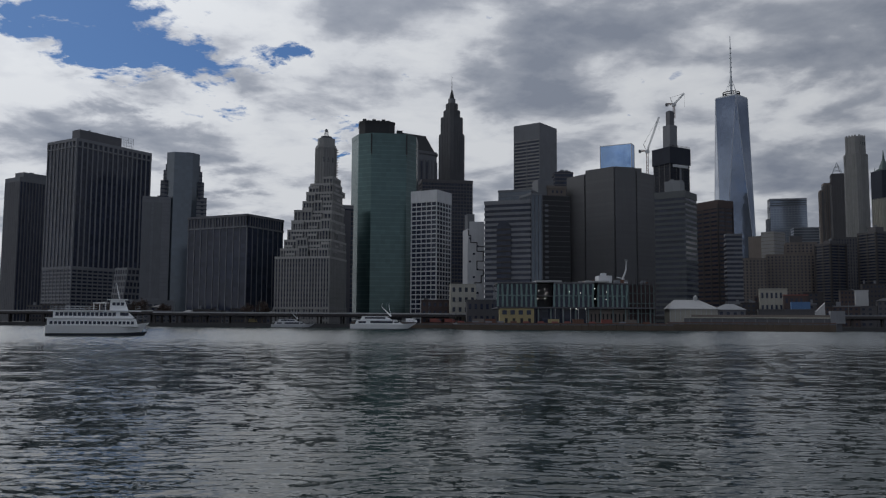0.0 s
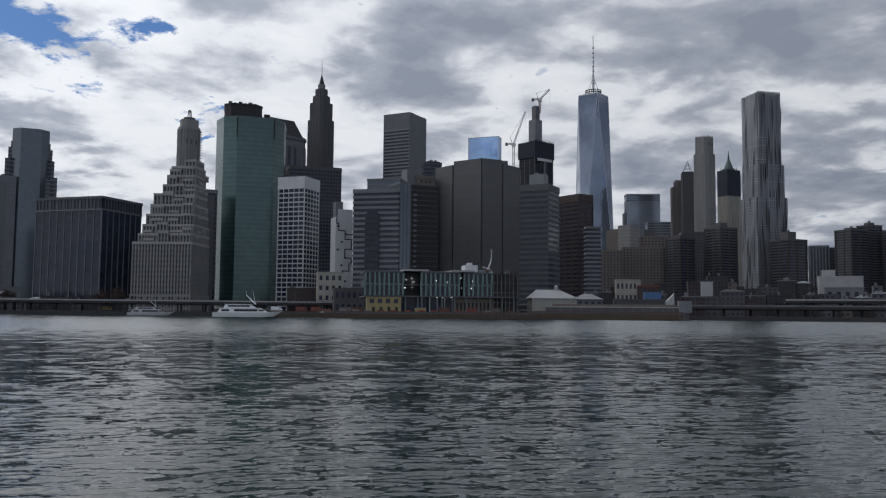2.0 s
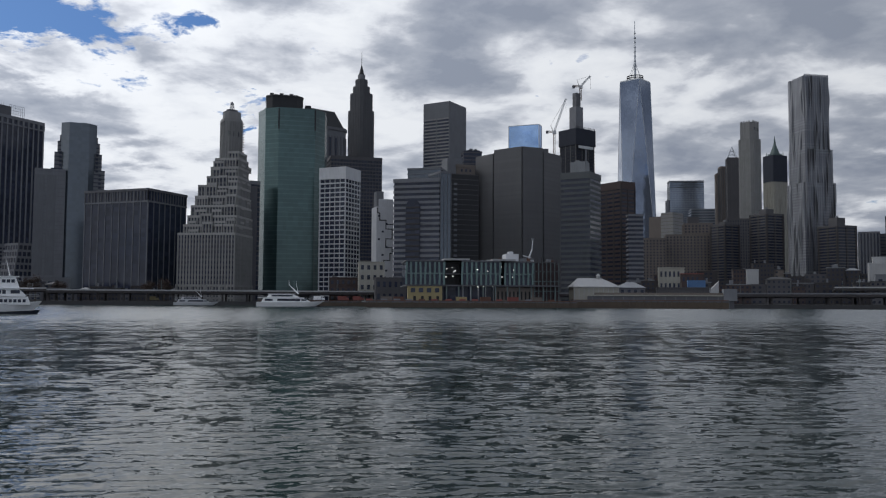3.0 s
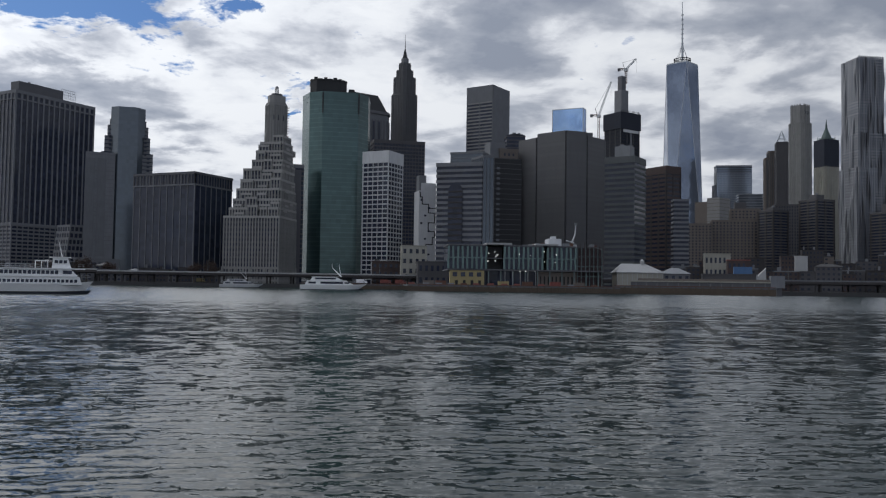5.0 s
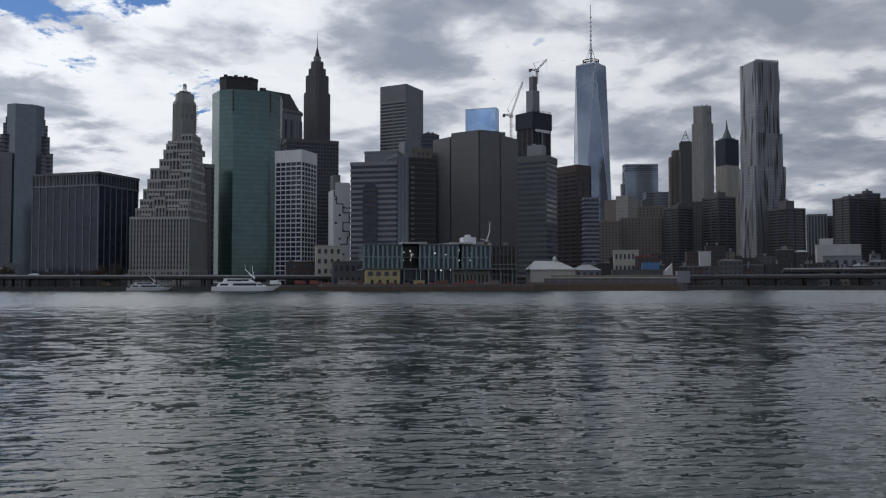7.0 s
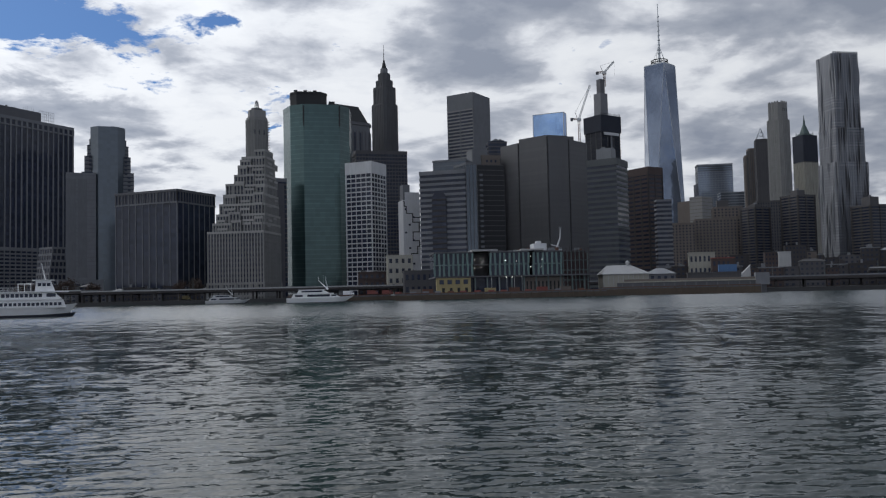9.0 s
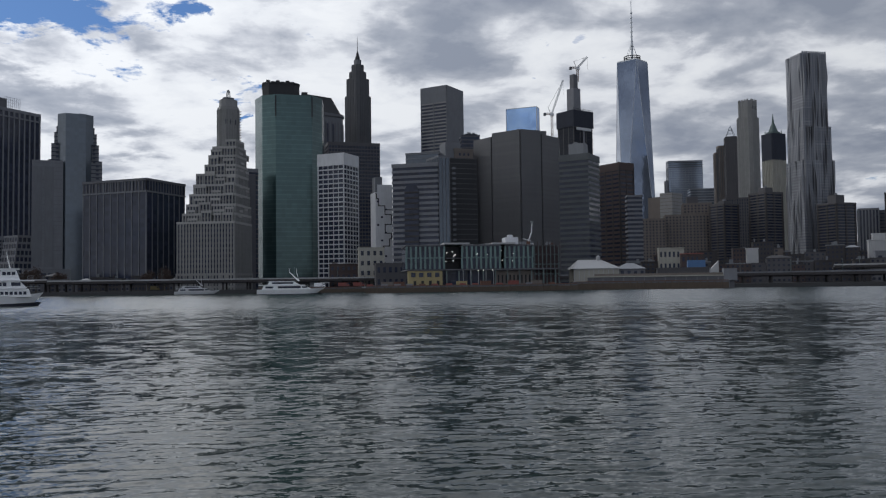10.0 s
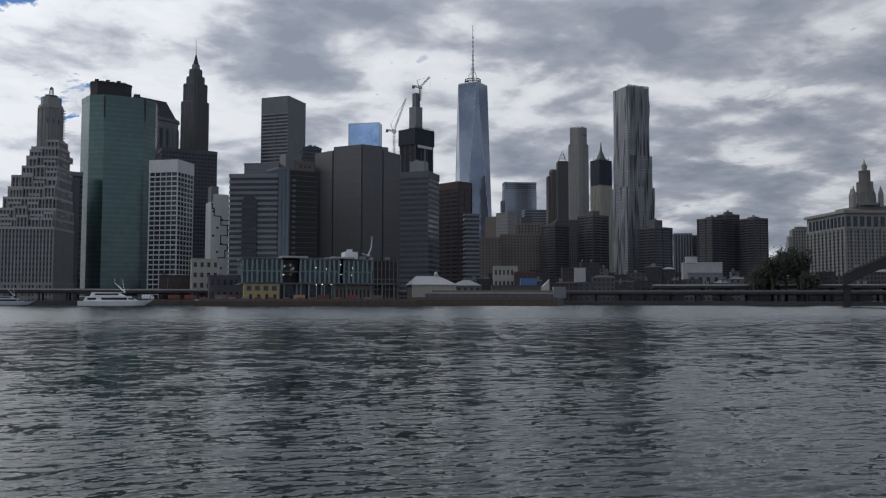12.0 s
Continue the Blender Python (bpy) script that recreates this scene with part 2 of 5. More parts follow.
def box_mesh(w, d, h, material, bevel=0.0):
    """A box on its base centre, shared by size and material."""
    key = (round(w, 2), round(d, 2), round(h, 2), material.name, bevel)
    if key not in MESHES:
        bm = bmesh.new()
        add_box(bm, -w / 2, -d / 2, 0, w / 2, d / 2, h)
        if bevel:
            bmesh.ops.bevel(bm, geom=bm.edges[:], offset=bevel, segments=1, affect="EDGES")
        me = bpy.data.meshes.new("box")
        bm.to_mesh(me)
        bm.free()
        me.materials.append(material)
        MESHES[key] = me
    return MESHES[key]


def add_box(bm, x0, y0, z0, x1, y1, z1):
    v = [bm.verts.new(p) for p in ((x0, y0, z0), (x1, y0, z0), (x1, y1, z0), (x0, y1, z0), (x0, y0, z1), (x1, y0, z1), (x1, y1, z1), (x0, y1, z1))]
    for f in ((3, 2, 1, 0), (4, 5, 6, 7), (0, 1, 5, 4), (1, 2, 6, 5), (2, 3, 7, 6), (3, 0, 4, 7)):
        bm.faces.new([v[i] for i in f])
    return v


def prism(bm, poly, z0, z1, top=None):
    """An upright prism on a counter-clockwise outline; top: another outline for a taper."""
    top = top or poly
    lo = [bm.verts.new((x, y, z0)) for x, y in poly]
    hi = [bm.verts.new((x, y, z1)) for x, y in top]
    n = len(poly)
    for i in range(n):
        j = (i + 1) % n
        bm.faces.new((lo[i], lo[j], hi[j], hi[i]))
    bm.faces.new(hi)
    bm.faces.new(lo[::-1])


def prism_mesh(poly, h, material):
    key = (tuple((round(x, 2), round(y, 2)) for x, y in poly), round(h, 2), material.name)
    if key not in MESHES:
        bm = bmesh.new()
        prism(bm, poly, 0, h)
        me = bpy.data.meshes.new("prism")
        bm.to_mesh(me)
        bm.free()
        me.materials.append(material)
        MESHES[key] = me
    return MESHES[key]


def rect(x0, y0, x1, y1):
    return [(x0, y0), (x1, y0), (x1, y1), (x0, y1)]


def chamfered(x0, y0, x1, y1, c):
    return [(x0 + c, y0), (x1 - c, y0), (x1, y0 + c), (x1, y1 - c), (x1 - c, y1), (x0 + c, y1), (x0, y1 - c), (x0, y0 + c)]


def grown(poly, o):
    """The convex outline pushed out by o."""
    res, n = [], len(poly)
    for i in range(n):
        p, q, r = Vector(poly[i - 1]), Vector(poly[i]), Vector(poly[(i + 1) % n])
        a, b = (q - p).normalized(), (r - q).normalized()
        na, nb = Vector((a.y, -a.x)), Vector((b.y, -b.x))
        m = (na + nb) / (1 + na.dot(nb))
        res.append(tuple(q + m * o))
    return res


def building(label, at, turn, group="", category="building", name="office_tower"):
    ob = new(name)
    ob.location = (*at, 0)
    ob.rotation_euler = (0, 0, radians(turn))
    ob.empty_display_size = 5
    return tagged(ob, label, category, group)


def bands(thing, poly, z0, z1, storey, high, material, out=0.35, name="spandrel"):
    """A spandrel course round the outline at every storey."""
    me = prism_mesh(grown(poly, out), high, material)
    n = max(1, round((z1 - z0) / storey))
    for i in range(n):
        again(name, me, thing, (0, 0, z0 + (i + 1) * (z1 - z0) / n - high))


def piers(thing, poly, z0, z1, bay, wide, material, out=0.6, name="pier", edges=None, corners=True):
    """Upright piers along each edge of the outline."""
    n = len(poly)
    for i in range(n):
        if edges is not None and i not in edges:
            continue
        p, q = Vector(poly[i]), Vector(poly[(i + 1) % n])
        e = q - p
        k = max(1, round(e.length / bay))
        me = box_mesh(wide, out * 2, z1 - z0, material)
        turn = math.atan2(e.y, e.x)
        for j in range(0 if corners else 1, k + (1 if corners else 0)):
            c = p + e * (j / k)
            again(name, me, thing, (c.x, c.y, z0), turn)


def body(thing, poly, z0, z1, material, name="wall", label="", top=None):
    bm = bmesh.new()
    prism(bm, poly, z0, z1, top)
    return part(name, bm, material, thing, label)


def cap(thing, poly, z, high, material, out=0.5, name="parapet"):
    return body(thing, grown(poly, out), z, z + high, material, name)


def plant_room(thing, x0, y0, x1, y1, z, high, material, seed=1):
    """Roof plant: a louvred box with a few units beside it."""
    room = body(thing, rect(x0, y0, x1, y1), z, z + high, material, "plant_room")
    rng = random.Random(seed)
    for i in range(4):
        w, d, h = rng.uniform(1.5, 4), rng.uniform(1.5, 4), rng.uniform(1, 2.4)
        again("roof_unit", box_mesh(w, d, h, ROOFGREY), room, (rng.uniform(x0 + 2, x1 - 2), rng.uniform(y0 + 2, y1 - 2), z + high))


def tube(bm, p, q, r0, r1=None, n=6):
    r1 = r0 if r1 is None else r1
    p, q = Vector(p), Vector(q)
    d = (q - p).normalized()
    u = d.orthogonal().normalized()
    v = d.cross(u)
    a = [bm.verts.new(p + (u * math.cos(t) + v * math.sin(t)) * r0) for t in (2 * math.pi * i / n for i in range(n))]
    b = [bm.verts.new(q + (u * math.cos(t) + v * math.sin(t)) * r1) for t in (2 * math.pi * i / n for i in range(n))]
    for i in range(n):
        j = (i + 1) % n
        bm.faces.new((a[i], a[j], b[j], b[i]))
    bm.faces.new(a[::-1])
    bm.faces.new(b)


def antenna(thing, x, y, z0, z1, r=0.3):
    bm = bmesh.new()
    tube(bm, (x, y, z0), (x, y, z1), r, r * 0.3)
    return part("mast", bm, STEEL, thing)


LAND = 2.5      # the quay above the river

# ---------------------------------------------------------------- water and ground
def water_material():
    """Dark river water; ripples tilt the surface at several scales, and gusts change how much."""
    m = bpy.data.materials.new("river_water")
    m.use_nodes = True
    nt = m.node_tree
    b = nt.nodes["Principled BSDF"]
    L = nt.links.new
    b.inputs["Base Color"].default_value = (0.012, 0.023, 0.021, 1)
    b.inputs["Roughness"].default_value = 0.06
    b.inputs["IOR"].default_value = 1.33
    geo = nt.nodes.new("ShaderNodeNewGeometry")

    def field(scale, stretch, detail, rough, turn=0.12):
        mp = nt.nodes.new("ShaderNodeMapping")
        mp.inputs["Scale"].default_value = (stretch, 1, 1)
        mp.inputs["Rotation"].default_value = (0, 0, turn)
        L(geo.outputs["Position"], mp.inputs[0])
        n = nt.nodes.new("ShaderNodeTexNoise")
        n.inputs["Scale"].default_value, n.inputs["Detail"].default_value, n.inputs["Roughness"].default_value = scale, detail, rough
        L(mp.outputs[0], n.inputs["Vector"])
        return n

    def vmath(op, u, v):
        n = nt.nodes.new("ShaderNodeVectorMath")
        n.operation = op
        for i, w in enumerate((u, v)):
            if w is None:
                continue
            if isinstance(w, tuple):
                n.inputs[i].default_value = w
            else:
                L(w, n.inputs[i])
        return n.outputs[0]

    total = None
    for scale, stretch, detail, rough, amp in RIPPLES:
        d = vmath("SUBTRACT", field(scale, stretch, detail, rough).outputs["Color"], (0.5, 0.5, 0.5))
        d = vmath("MULTIPLY", d, (amp * 0.7, amp, 0.0))
        total = d if total is None else vmath("ADD", total, d)
    gust = field(0.022, 0.4, 5, 0.6, -0.1)
    rg = nt.nodes.new("ShaderNodeMapRange")
    L(gust.outputs[0], rg.inputs[0])
    rg.inputs["From Min"].default_value, rg.inputs["From Max"].default_value = 0.32, 0.68
    rg.inputs["To Min"].default_value, rg.inputs["To Max"].default_value = 0.65, 1.3
    sc = nt.nodes.new("ShaderNodeVectorMath")
    sc.operation = "SCALE"
    L(total, sc.inputs[0])
    # ripple tilt eases far out, so the far band mirrors the sky evenly
    sp = nt.nodes.new("ShaderNodeSeparateXYZ")
    L(geo.outputs["Position"], sp.inputs[0])
    ch = nt.nodes.new("ShaderNodeMapRange")
    L(sp.outputs[1], ch.inputs[0])
    for key, v in (("From Min", 120.0), ("From Max", 190.0), ("To Min", 1.0), ("To Max", 0.75)):
        ch.inputs[key].default_value = v
    mu = nt.nodes.new("ShaderNodeMath")
    mu.operation = "MULTIPLY"
    L(rg.outputs[0], mu.inputs[0])
    L(ch.outputs[0], mu.inputs[1])
    L(mu.outputs[0], sc.inputs["Scale"])
    # far normals lean to the near bank, an added tilt that brightens the reflection
    ln = nt.nodes.new("ShaderNodeMapRange")
    L(sp.outputs[1], ln.inputs[0])
    for key, v in (("From Min", 90.0), ("From Max", 175.0), ("To Min", -0.012), ("To Max", -0.165)):
        ln.inputs[key].default_value = v
    # short swell and old wakes run over the open channel, and die out along the quays
    swell = None
    for scale, stretch, detail, rough, amp in SWELL:
        d = vmath("SUBTRACT", field(scale, stretch, detail, rough, 0.2).outputs["Color"], (0.5, 0.5, 0.5))
        d = vmath("MULTIPLY", d, (amp * 0.5, amp, 0.0))
        swell = d if swell is None else vmath("ADD", swell, d)
    yn = nt.nodes.new("ShaderNodeMapRange")
    L(sp.outputs[1], yn.inputs[0])
    yn.inputs["From Max"].default_value = 500.0
    rp = nt.nodes.new("ShaderNodeValToRGB")
    L(yn.outputs[0], rp.inputs[0])
    el = rp.color_ramp.elements
    while len(el) < 4:
        el.new(0.5)
    for e, (p, v) in zip(el, ((0.03, 0.15), (0.12, 1.0), (0.30, 1.0), (0.40, 0.3))):
        e.position, e.color = p, (v, v, v, 1)
    sw = nt.nodes.new("ShaderNodeVectorMath")
    sw.operation = "SCALE"
    L(swell, sw.inputs[0])
    L(rp.outputs[0], sw.inputs["Scale"])
    lean = nt.nodes.new("ShaderNodeCombineXYZ")
    L(ln.outputs[0], lean.inputs[1])
    tilt = vmath("ADD", vmath("ADD", sc.outputs[0], sw.outputs[0]), lean.outputs[0])
    L(vmath("NORMALIZE", vmath("ADD", geo.outputs["Normal"], tilt), None), b.inputs["Normal"])
    return m


# scale, stretch, detail, roughness, tilt
SWELL = ((0.30, 0.65, 2, 0.6, 0.36), (0.85, 0.65, 3, 0.6, 0.68))
RIPPLES = ((0.4, 0.5, 2, 0.5, 0.14), (1.9, 0.58, 3, 0.6, 0.38), (5.0, 0.58, 3, 0.6, 0.48), (12.0, 0.6, 2, 0.6, 0.26))


def river():
    """One sheet to the horizon; real waves where the cells are fine enough to hold them."""
    rng = np.random.default_rng(5)
    r = np.concatenate([[0.0], np.geomspace(11, 420, 1050), [480, 560, 700, 1000, 1800, 4900]])
    az = np.radians(np.concatenate([np.linspace(-180, -50, 14)[:-1], np.linspace(-50, 66, 780), np.linspace(66, 180, 13)[1:-1]]))
    R, A = np.meshgrid(r, az, indexing="ij")
    X, Y = R * np.sin(A), R * np.cos(A)
    Z = np.zeros_like(X)
    cell = np.gradient(r)[:, None]
    for i in range(90):
        lam = 0.26 * 5 ** rng.random()
        th = math.pi / 2 * 1.02 + rng.normal(0, 0.3)
        k = 2 * math.pi / lam
        amp = 0.0018 * lam ** 0.9
        hold = np.clip(lam / (3.2 * cell) - 0.6, 0, 1) * np.clip(lam / (3.2 * R * 0.0026 + 1e-6) - 0.6, 0, 1) * (R > 5)
        ph = k * (X * math.cos(th) + Y * math.sin(th)) + rng.random() * 6.283
        Z += hold * amp * (np.sin(ph) + 0.3 * np.sin(2 * ph - 1.57))
    Z *= np.clip((np.radians(62) - np.abs(A - np.radians(8))) / 0.12, 0, 1)      # calm where the cells are wide
    nr, na = X.shape
    co = np.stack([X, Y, Z], -1).reshape(-1, 3)
    i = np.arange(nr - 1)[:, None] * na
    j = np.arange(na)[None, :]
    jn = (j + 1) % na
    quads = np.stack([i + j, i + na + j, i + na + jn, i + jn], -1).reshape(-1, 4)[:, ::-1]
    me = bpy.data.meshes.new("water")
    me.vertices.add(len(co))
    me.vertices.foreach_set("co", co.ravel())
    me.loops.add(quads.size)
    me.loops.foreach_set("vertex_index", quads.ravel())
    me.polygons.add(len(quads))
    me.polygons.foreach_set("loop_start", np.arange(len(quads)) * 4)
    me.polygons.foreach_set("use_smooth", np.ones(len(quads), bool))
    me.update(calc_edges=True)
    me.validate()
    me.materials.append(water_material())
    ob = tagged(new("water", me), "choppy grey-green river water", "water", kind="structure")
    return ob


river()


def land():
    bm = bmesh.new()
    shore = [(-3000, 1100), (-600, 640), (-330, 585), (-150, 585), (0, 575), (40, 520), (190, 520), (225, 505), (330, 470), (420, 400), (640, 260), (3000, -900)]
    pts = shore + [(4000, 2500), (1500, 4500), (-2500, 4500)]
    prism(bm, pts, -1.0, LAND)
    ob = part("ground", bm, ASPHALT, None)
    tagged(ob, "paved city ground behind a low quay wall", "ground", kind="structure")


land()

# ---------------------------------------------------------------- towers, south to north
# slab with close pale ribs, far behind
t = building("tall grey office slab with close vertical ribs", (-558.6, 1085.1), 57.2)
p = rect(0, 0, 62, 33.7)
body(t, p, 0, 189, GLASS, "glazing")
piers(t, p, 0, 186, 4.4, 1.5, CONCRETE_D, 0.7, edges=(0, 3))
cap(t, p, 186, 6, GRANITE, 0.6)
body(t, rect(-0.4, 0.5, 1.2, 33), 0, 192, CONCRETE_D, "end_wall")
plant_room(t, 8, 6, 40, 26, 192, 8, GRANITE, 2)
t = building("dark low office block at the edge of the city", (-520, 820), 20)
p = rect(-40, 0, 12, 30)
body(t, p, 0, 78, GLASS, "glazing")
bands(t, p, 0, 78, 4, 1.4, CONCRETE_D)

# the great dark tower with pale piers on a banded base
t = building("very large dark office tower with pale vertical piers and banded base", (-413.6, 924.4), 58.1)
p = rect(0, 0, 100.4, 53.6)
body(t, p, 0, 207, GLASS, "glazing")
piers(t, p, 63, 200, 6.7, 1.7, CONCRETE, 0.8)
cap(t, p, 198.6, 1.6, CONCRETE, 1.0, "ledge")
piers(t, p, 200, 206, 6.7, 2.6, CONCRETE, 0.8, "parapet_pier")
cap(t, p, 205.5, 3.5, CONCRETE, 1.0)
bands(t, p, 0, 62, 4.1, 1.9, CONCRETE, 0.7)
piers(t, p, 0, 62, 6.7, 1.0, CONCRETE, 0.6, "base_pier")
cap(t, p, 61, 3, CONCRETE, 1.0, "belt_course")
plant_room(t, 5, 3, 60, 17, 209, 11, CONCRETE_D, 3)
bm = bmesh.new()
for i in range(9):
    tube(bm, (60 + i * 2.4, 6, 209), (60 + i * 2.4, 6, 223), 0.22, n=4)
for z in (213, 217, 220, 223):
    tube(bm, (60, 6, z), (79.2, 6, z), 0.2, n=4)
part("sign_frame", bm, STEEL, t, "open steel sign frame")
for i in range(6):
    antenna(t, 46 + i * 2.5, 14, 222, 226 + (i % 3), 0.25)
t = building("terraced concrete wing with deep window bands", (-346.3, 895.4), 51.1)
for i in range(9):
    p = rect(-0.5 + i * 0.9, 0, 40, 24)
    z0, z1 = i * 6.8, (i + 1) * 6.8
    body(t, p, z0, z1 - 2.2, GLASS, "glazing")
    cap(t, p, z1 - 2.4, 2.4, CONCRETE, 0.8, "terrace_band")
    piers(t, p, z0, z1 - 2, 4.6, 1.2, CONCRETE, 0.5, "mullion", edges=(0, 3))

# stepped grey granite and glass tower
t = building("stepped grey granite office tower with blue-grey glass centre", (-277.2, 828.8), 18.5)
for x0, x1, y0, z in ((-10, 38, 8, 130), (-7.5, 35, 9, 146), (-5, 33, 10, 157), (-3.0, 31.0, 11, 163)):
    p = rect(x0, y0, x1, 46)
    body(t, p, 0, z, GRANITE, "granite_wing")
    bands(t, p, 20, z, 4, 0.9, GLASS, 0.12, "window_strip")
p = chamfered(-2.0, 3, 30.0, 44, 7)
body(t, p, 0, 175, GLASS_GREY, "glazing")
bands(t, p, 6, 170, 4, 0.5, GLASS_GREY, 0.12)
p = rect(-24, 2, 3, 30)
body(t, p, 0, 128, CONCRETE, "granite_wing")
bands(t, p, 30, 126, 4, 0.8, GRANITE, 0.15, "joint_course")
for k in range(26):
    z = 52 + k * 4
    for x, y in ((-5.2, 7.7), (33.6, 7.7)):
        if z < 128:
            again("window", box_mesh(2.6, 0.6, 2.3, GLASS), t, (x, y, z))
    for x, y in ((-2.2, 8.7), (30.6, 8.7)):
        if 128 <= z < 146:
            again("window", box_mesh(2.2, 2.6, 2.3, GLASS), t, (x, y, z))
for x0, x1 in ((-27, -18), (-16, -8)):
    again("bay_front", box_mesh(x1 - x0, 0.5, 96, GRANITE), t, ((x0 + x1) / 2 + 3, 1.9, 26))
body(t, rect(-27, -2, 10, 26), 0, 24, GRANITE, "granite_wing")
for i in range(4):
    again("window", box_mesh(4.5, 0.5, 3, GLASS), t, (-20 + i * 6.5, -2.1, 17))
plant_room(t, 4, 14, 24, 34, 175, 1.0, GRANITE, 4)

# broad dark block with thin pale piers
t = building("broad dark glass office block with thin pale piers", (-159.4, 671.3), 63.4)
p = rect(0, 0, 46.5, 62.6)
body(t, p, 0, 89, GLASS, "glazing")
piers(t, p, 6, 90, 6.6, 0.7, CONCRETE, 0.45)
cap(t, p, 80, 1.3, CONCRETE, 0.8, "ledge")
piers(t, p, 81, 89, 3.3, 1.0, CONCRETE_D, 0.5, "parapet_pier")
cap(t, p, 89, 2.0, CONCRETE_D, 0.9)
for i in range(5):
    antenna(t, 8 + i * 7, 20 + (i * 13) % 24, 91, 95 + i % 3, 0.12)

# wedding-cake tower
t = building("stepped limestone wedding-cake office tower of the twenties", (-87.1, 634.1), 77.8)
tiers = ((0, 0, 38.4, 43.9, 53.5), (2.2, 0.3, 38, 40.6, 60), (4.0, 0.4, 38, 38.2, 67), (5.8, 1.0, 37, 36.4, 75), (7.6, 1.4, 37, 34.0, 82.5),
         (9.4, 2.0, 36, 30.0, 90), (11.2, 2.6, 36, 26.5, 98), (13.0, 3.1, 35, 24.2, 105.5), (14.8, 3.5, 35, 21.7, 112.5))
zb = 0.0
WC = random.Random(12)


def stone_block(t, p, z0, z1, bay=2.3):
    """A block of close stone piers with dark windows between sunk spandrels and a pale coping."""
    body(t, p, z0, z1 - 0.6, GLASS, "glazing")
    piers(t, p, z0, z1, bay, bay * 0.5, LIMESTONE, 0.45)
    bands(t, p, z0, z1, 3.7, 1.5, GREYSTONE, 0.14)
    cap(t, p, z1 - 1.3, 1.7, PALECOPING, 0.6, "coping")


for i, (x0, y0, x1, y1, z) in enumerate(tiers):
    stone_block(t, rect(x0, y0, x1, y1), zb, z)
    # pavilions of unlike width and height stand out before the tier behind
    if i < 8:
        ya = y0 + 0.4 + WC.uniform(0, 2)
        while ya < y1 - 5:
            w = WC.uniform(4.6, 8.4)
            yb = min(ya + w, y1 - 0.4)
            stone_block(t, rect(x0 + 0.2, ya, x0 + 5, yb), z - 1, z + WC.choice((2.6, 4.4, 6.4, 8.2)))
            ya = yb + WC.uniform(1.2, 5.0)
        for k in range(1 + (i % 2)):
            xa = x0 + 8 + k * 13 + WC.uniform(0, 4)
            stone_block(t, rect(xa, y0 + 0.2, xa + 6.5, y0 + 4), z - 1, z + WC.choice((3.0, 5.0, 7.0)))
    zb = z - 1
stone_block(t, rect(16.5, 4.5, 34, 12), 111, 118)
p = rect(-0.6, -0.4, 38.6, 44.3)
bands(t, p, 1, 15, 4.6, 1.7, LIMESTONE, 0.3, "base_course")
piers(t, p, 0, 15, 5.4, 1.5, LIMESTONE, 0.4, "base_pier")

# slender stone tower behind it
t = building("slender chamfered stone tower with crown", (-146.0, 1012.1), 27)
p = chamfered(-7, 0, 15.5, 22, 5)
body(t, p, 0, 222, LIMESTONE)
piers(t, p, 60, 218, 3.2, 1.1, LIMESTONE, 0.7)
cap(t, p, 218, 2, LIMESTONE, 0.8)
p2 = chamfered(-5.5, 3, 14.5, 19, 4)
body(t, p2, 222, 231, LIMESTONE, "crown")
body(t, chamfered(-2, 6, 11, 16, 3), 231, 234, CONCRETE_D, "crown")
for i in range(3):
    again("window", box_mesh(1.8, 0.6, 6, GLASS), t, (-2 + i * 6, -0.3, 200))
bm = bmesh.new()
for k in range(4):
    a = k * math.pi / 2
    tube(bm, (4.5 + 2.5 * math.cos(a), 11 + 2.5 * math.sin(a), 234), (4.5 + 1.5 * math.cos(a), 11 + 1.5 * math.sin(a), 243), 0.45)
tube(bm, (4.5, 11, 241), (4.5, 11, 244), 2.2, 0.8, 8)
part("roof_lantern", bm, CONCRETE, t, "open steel roof lantern")
bm = bmesh.new()
for i in range(14):
    add_box(bm, 17.2, 6, 176 + i * 3.2, 19.0, 12, 176.5 + i * 3.2)
part("hoist_scaffold", bm, RUST, t, "rusty hoist scaffold")
t = building("slim dark office block with pale top", (-85.7, 694.7), 20)
p = rect(-14, 0, 10, 14)
body(t, p, 0, 101, GLASS, "glazing")
bands(t, p, 0, 97, 4, 1.0, BROWN, 0.3)
cap(t, p, 99, 3, CONCRETE, 0.3)
body(t, rect(-2, -4, 7, 8), 0, 97, CONCRETE_D, "stair_tower")
for i in range(22):
    again("window", box_mesh(2.0, 0.4, 1.8, WHITE), t, (-6, -0.3, 8 + i * 4))

# green glass tower
t = building("green mirror-glass octagonal office tower with dark penthouse", (-63.4, 717.2), 7)
c, s = math.cos(radians(-7)), math.sin(radians(-7))
world = [(-83.1, 740.3), (-75.3, 723.1), (-63.4, 717.2), (-32.8, 721.3), (-24.9, 734.6), (-24, 760), (-40, 778), (-70, 776), (-84, 760)]
p = [((x + 63.4) * c - (y - 717.2) * s, (x + 63.4) * s + (y - 717.2) * c) for x, y in world]
body(t, p, 0, 166, GLASS_GREEN, "glazing")
bands(t, p, 8, 166, 4, 0.8, GLASS_GREEN_LIGHT, 0.1)
cap(t, p, 165, 4, GLASS_GREEN, 0.2)
piers(t, p, 150, 168, 40, 1.2, BLACK, 0.4, "corner_slot", edges=(2,))
pent = body(t, chamfered(-10.5, 9, 21.0, 40, 5), 169, 182, BLACK, "penthouse")
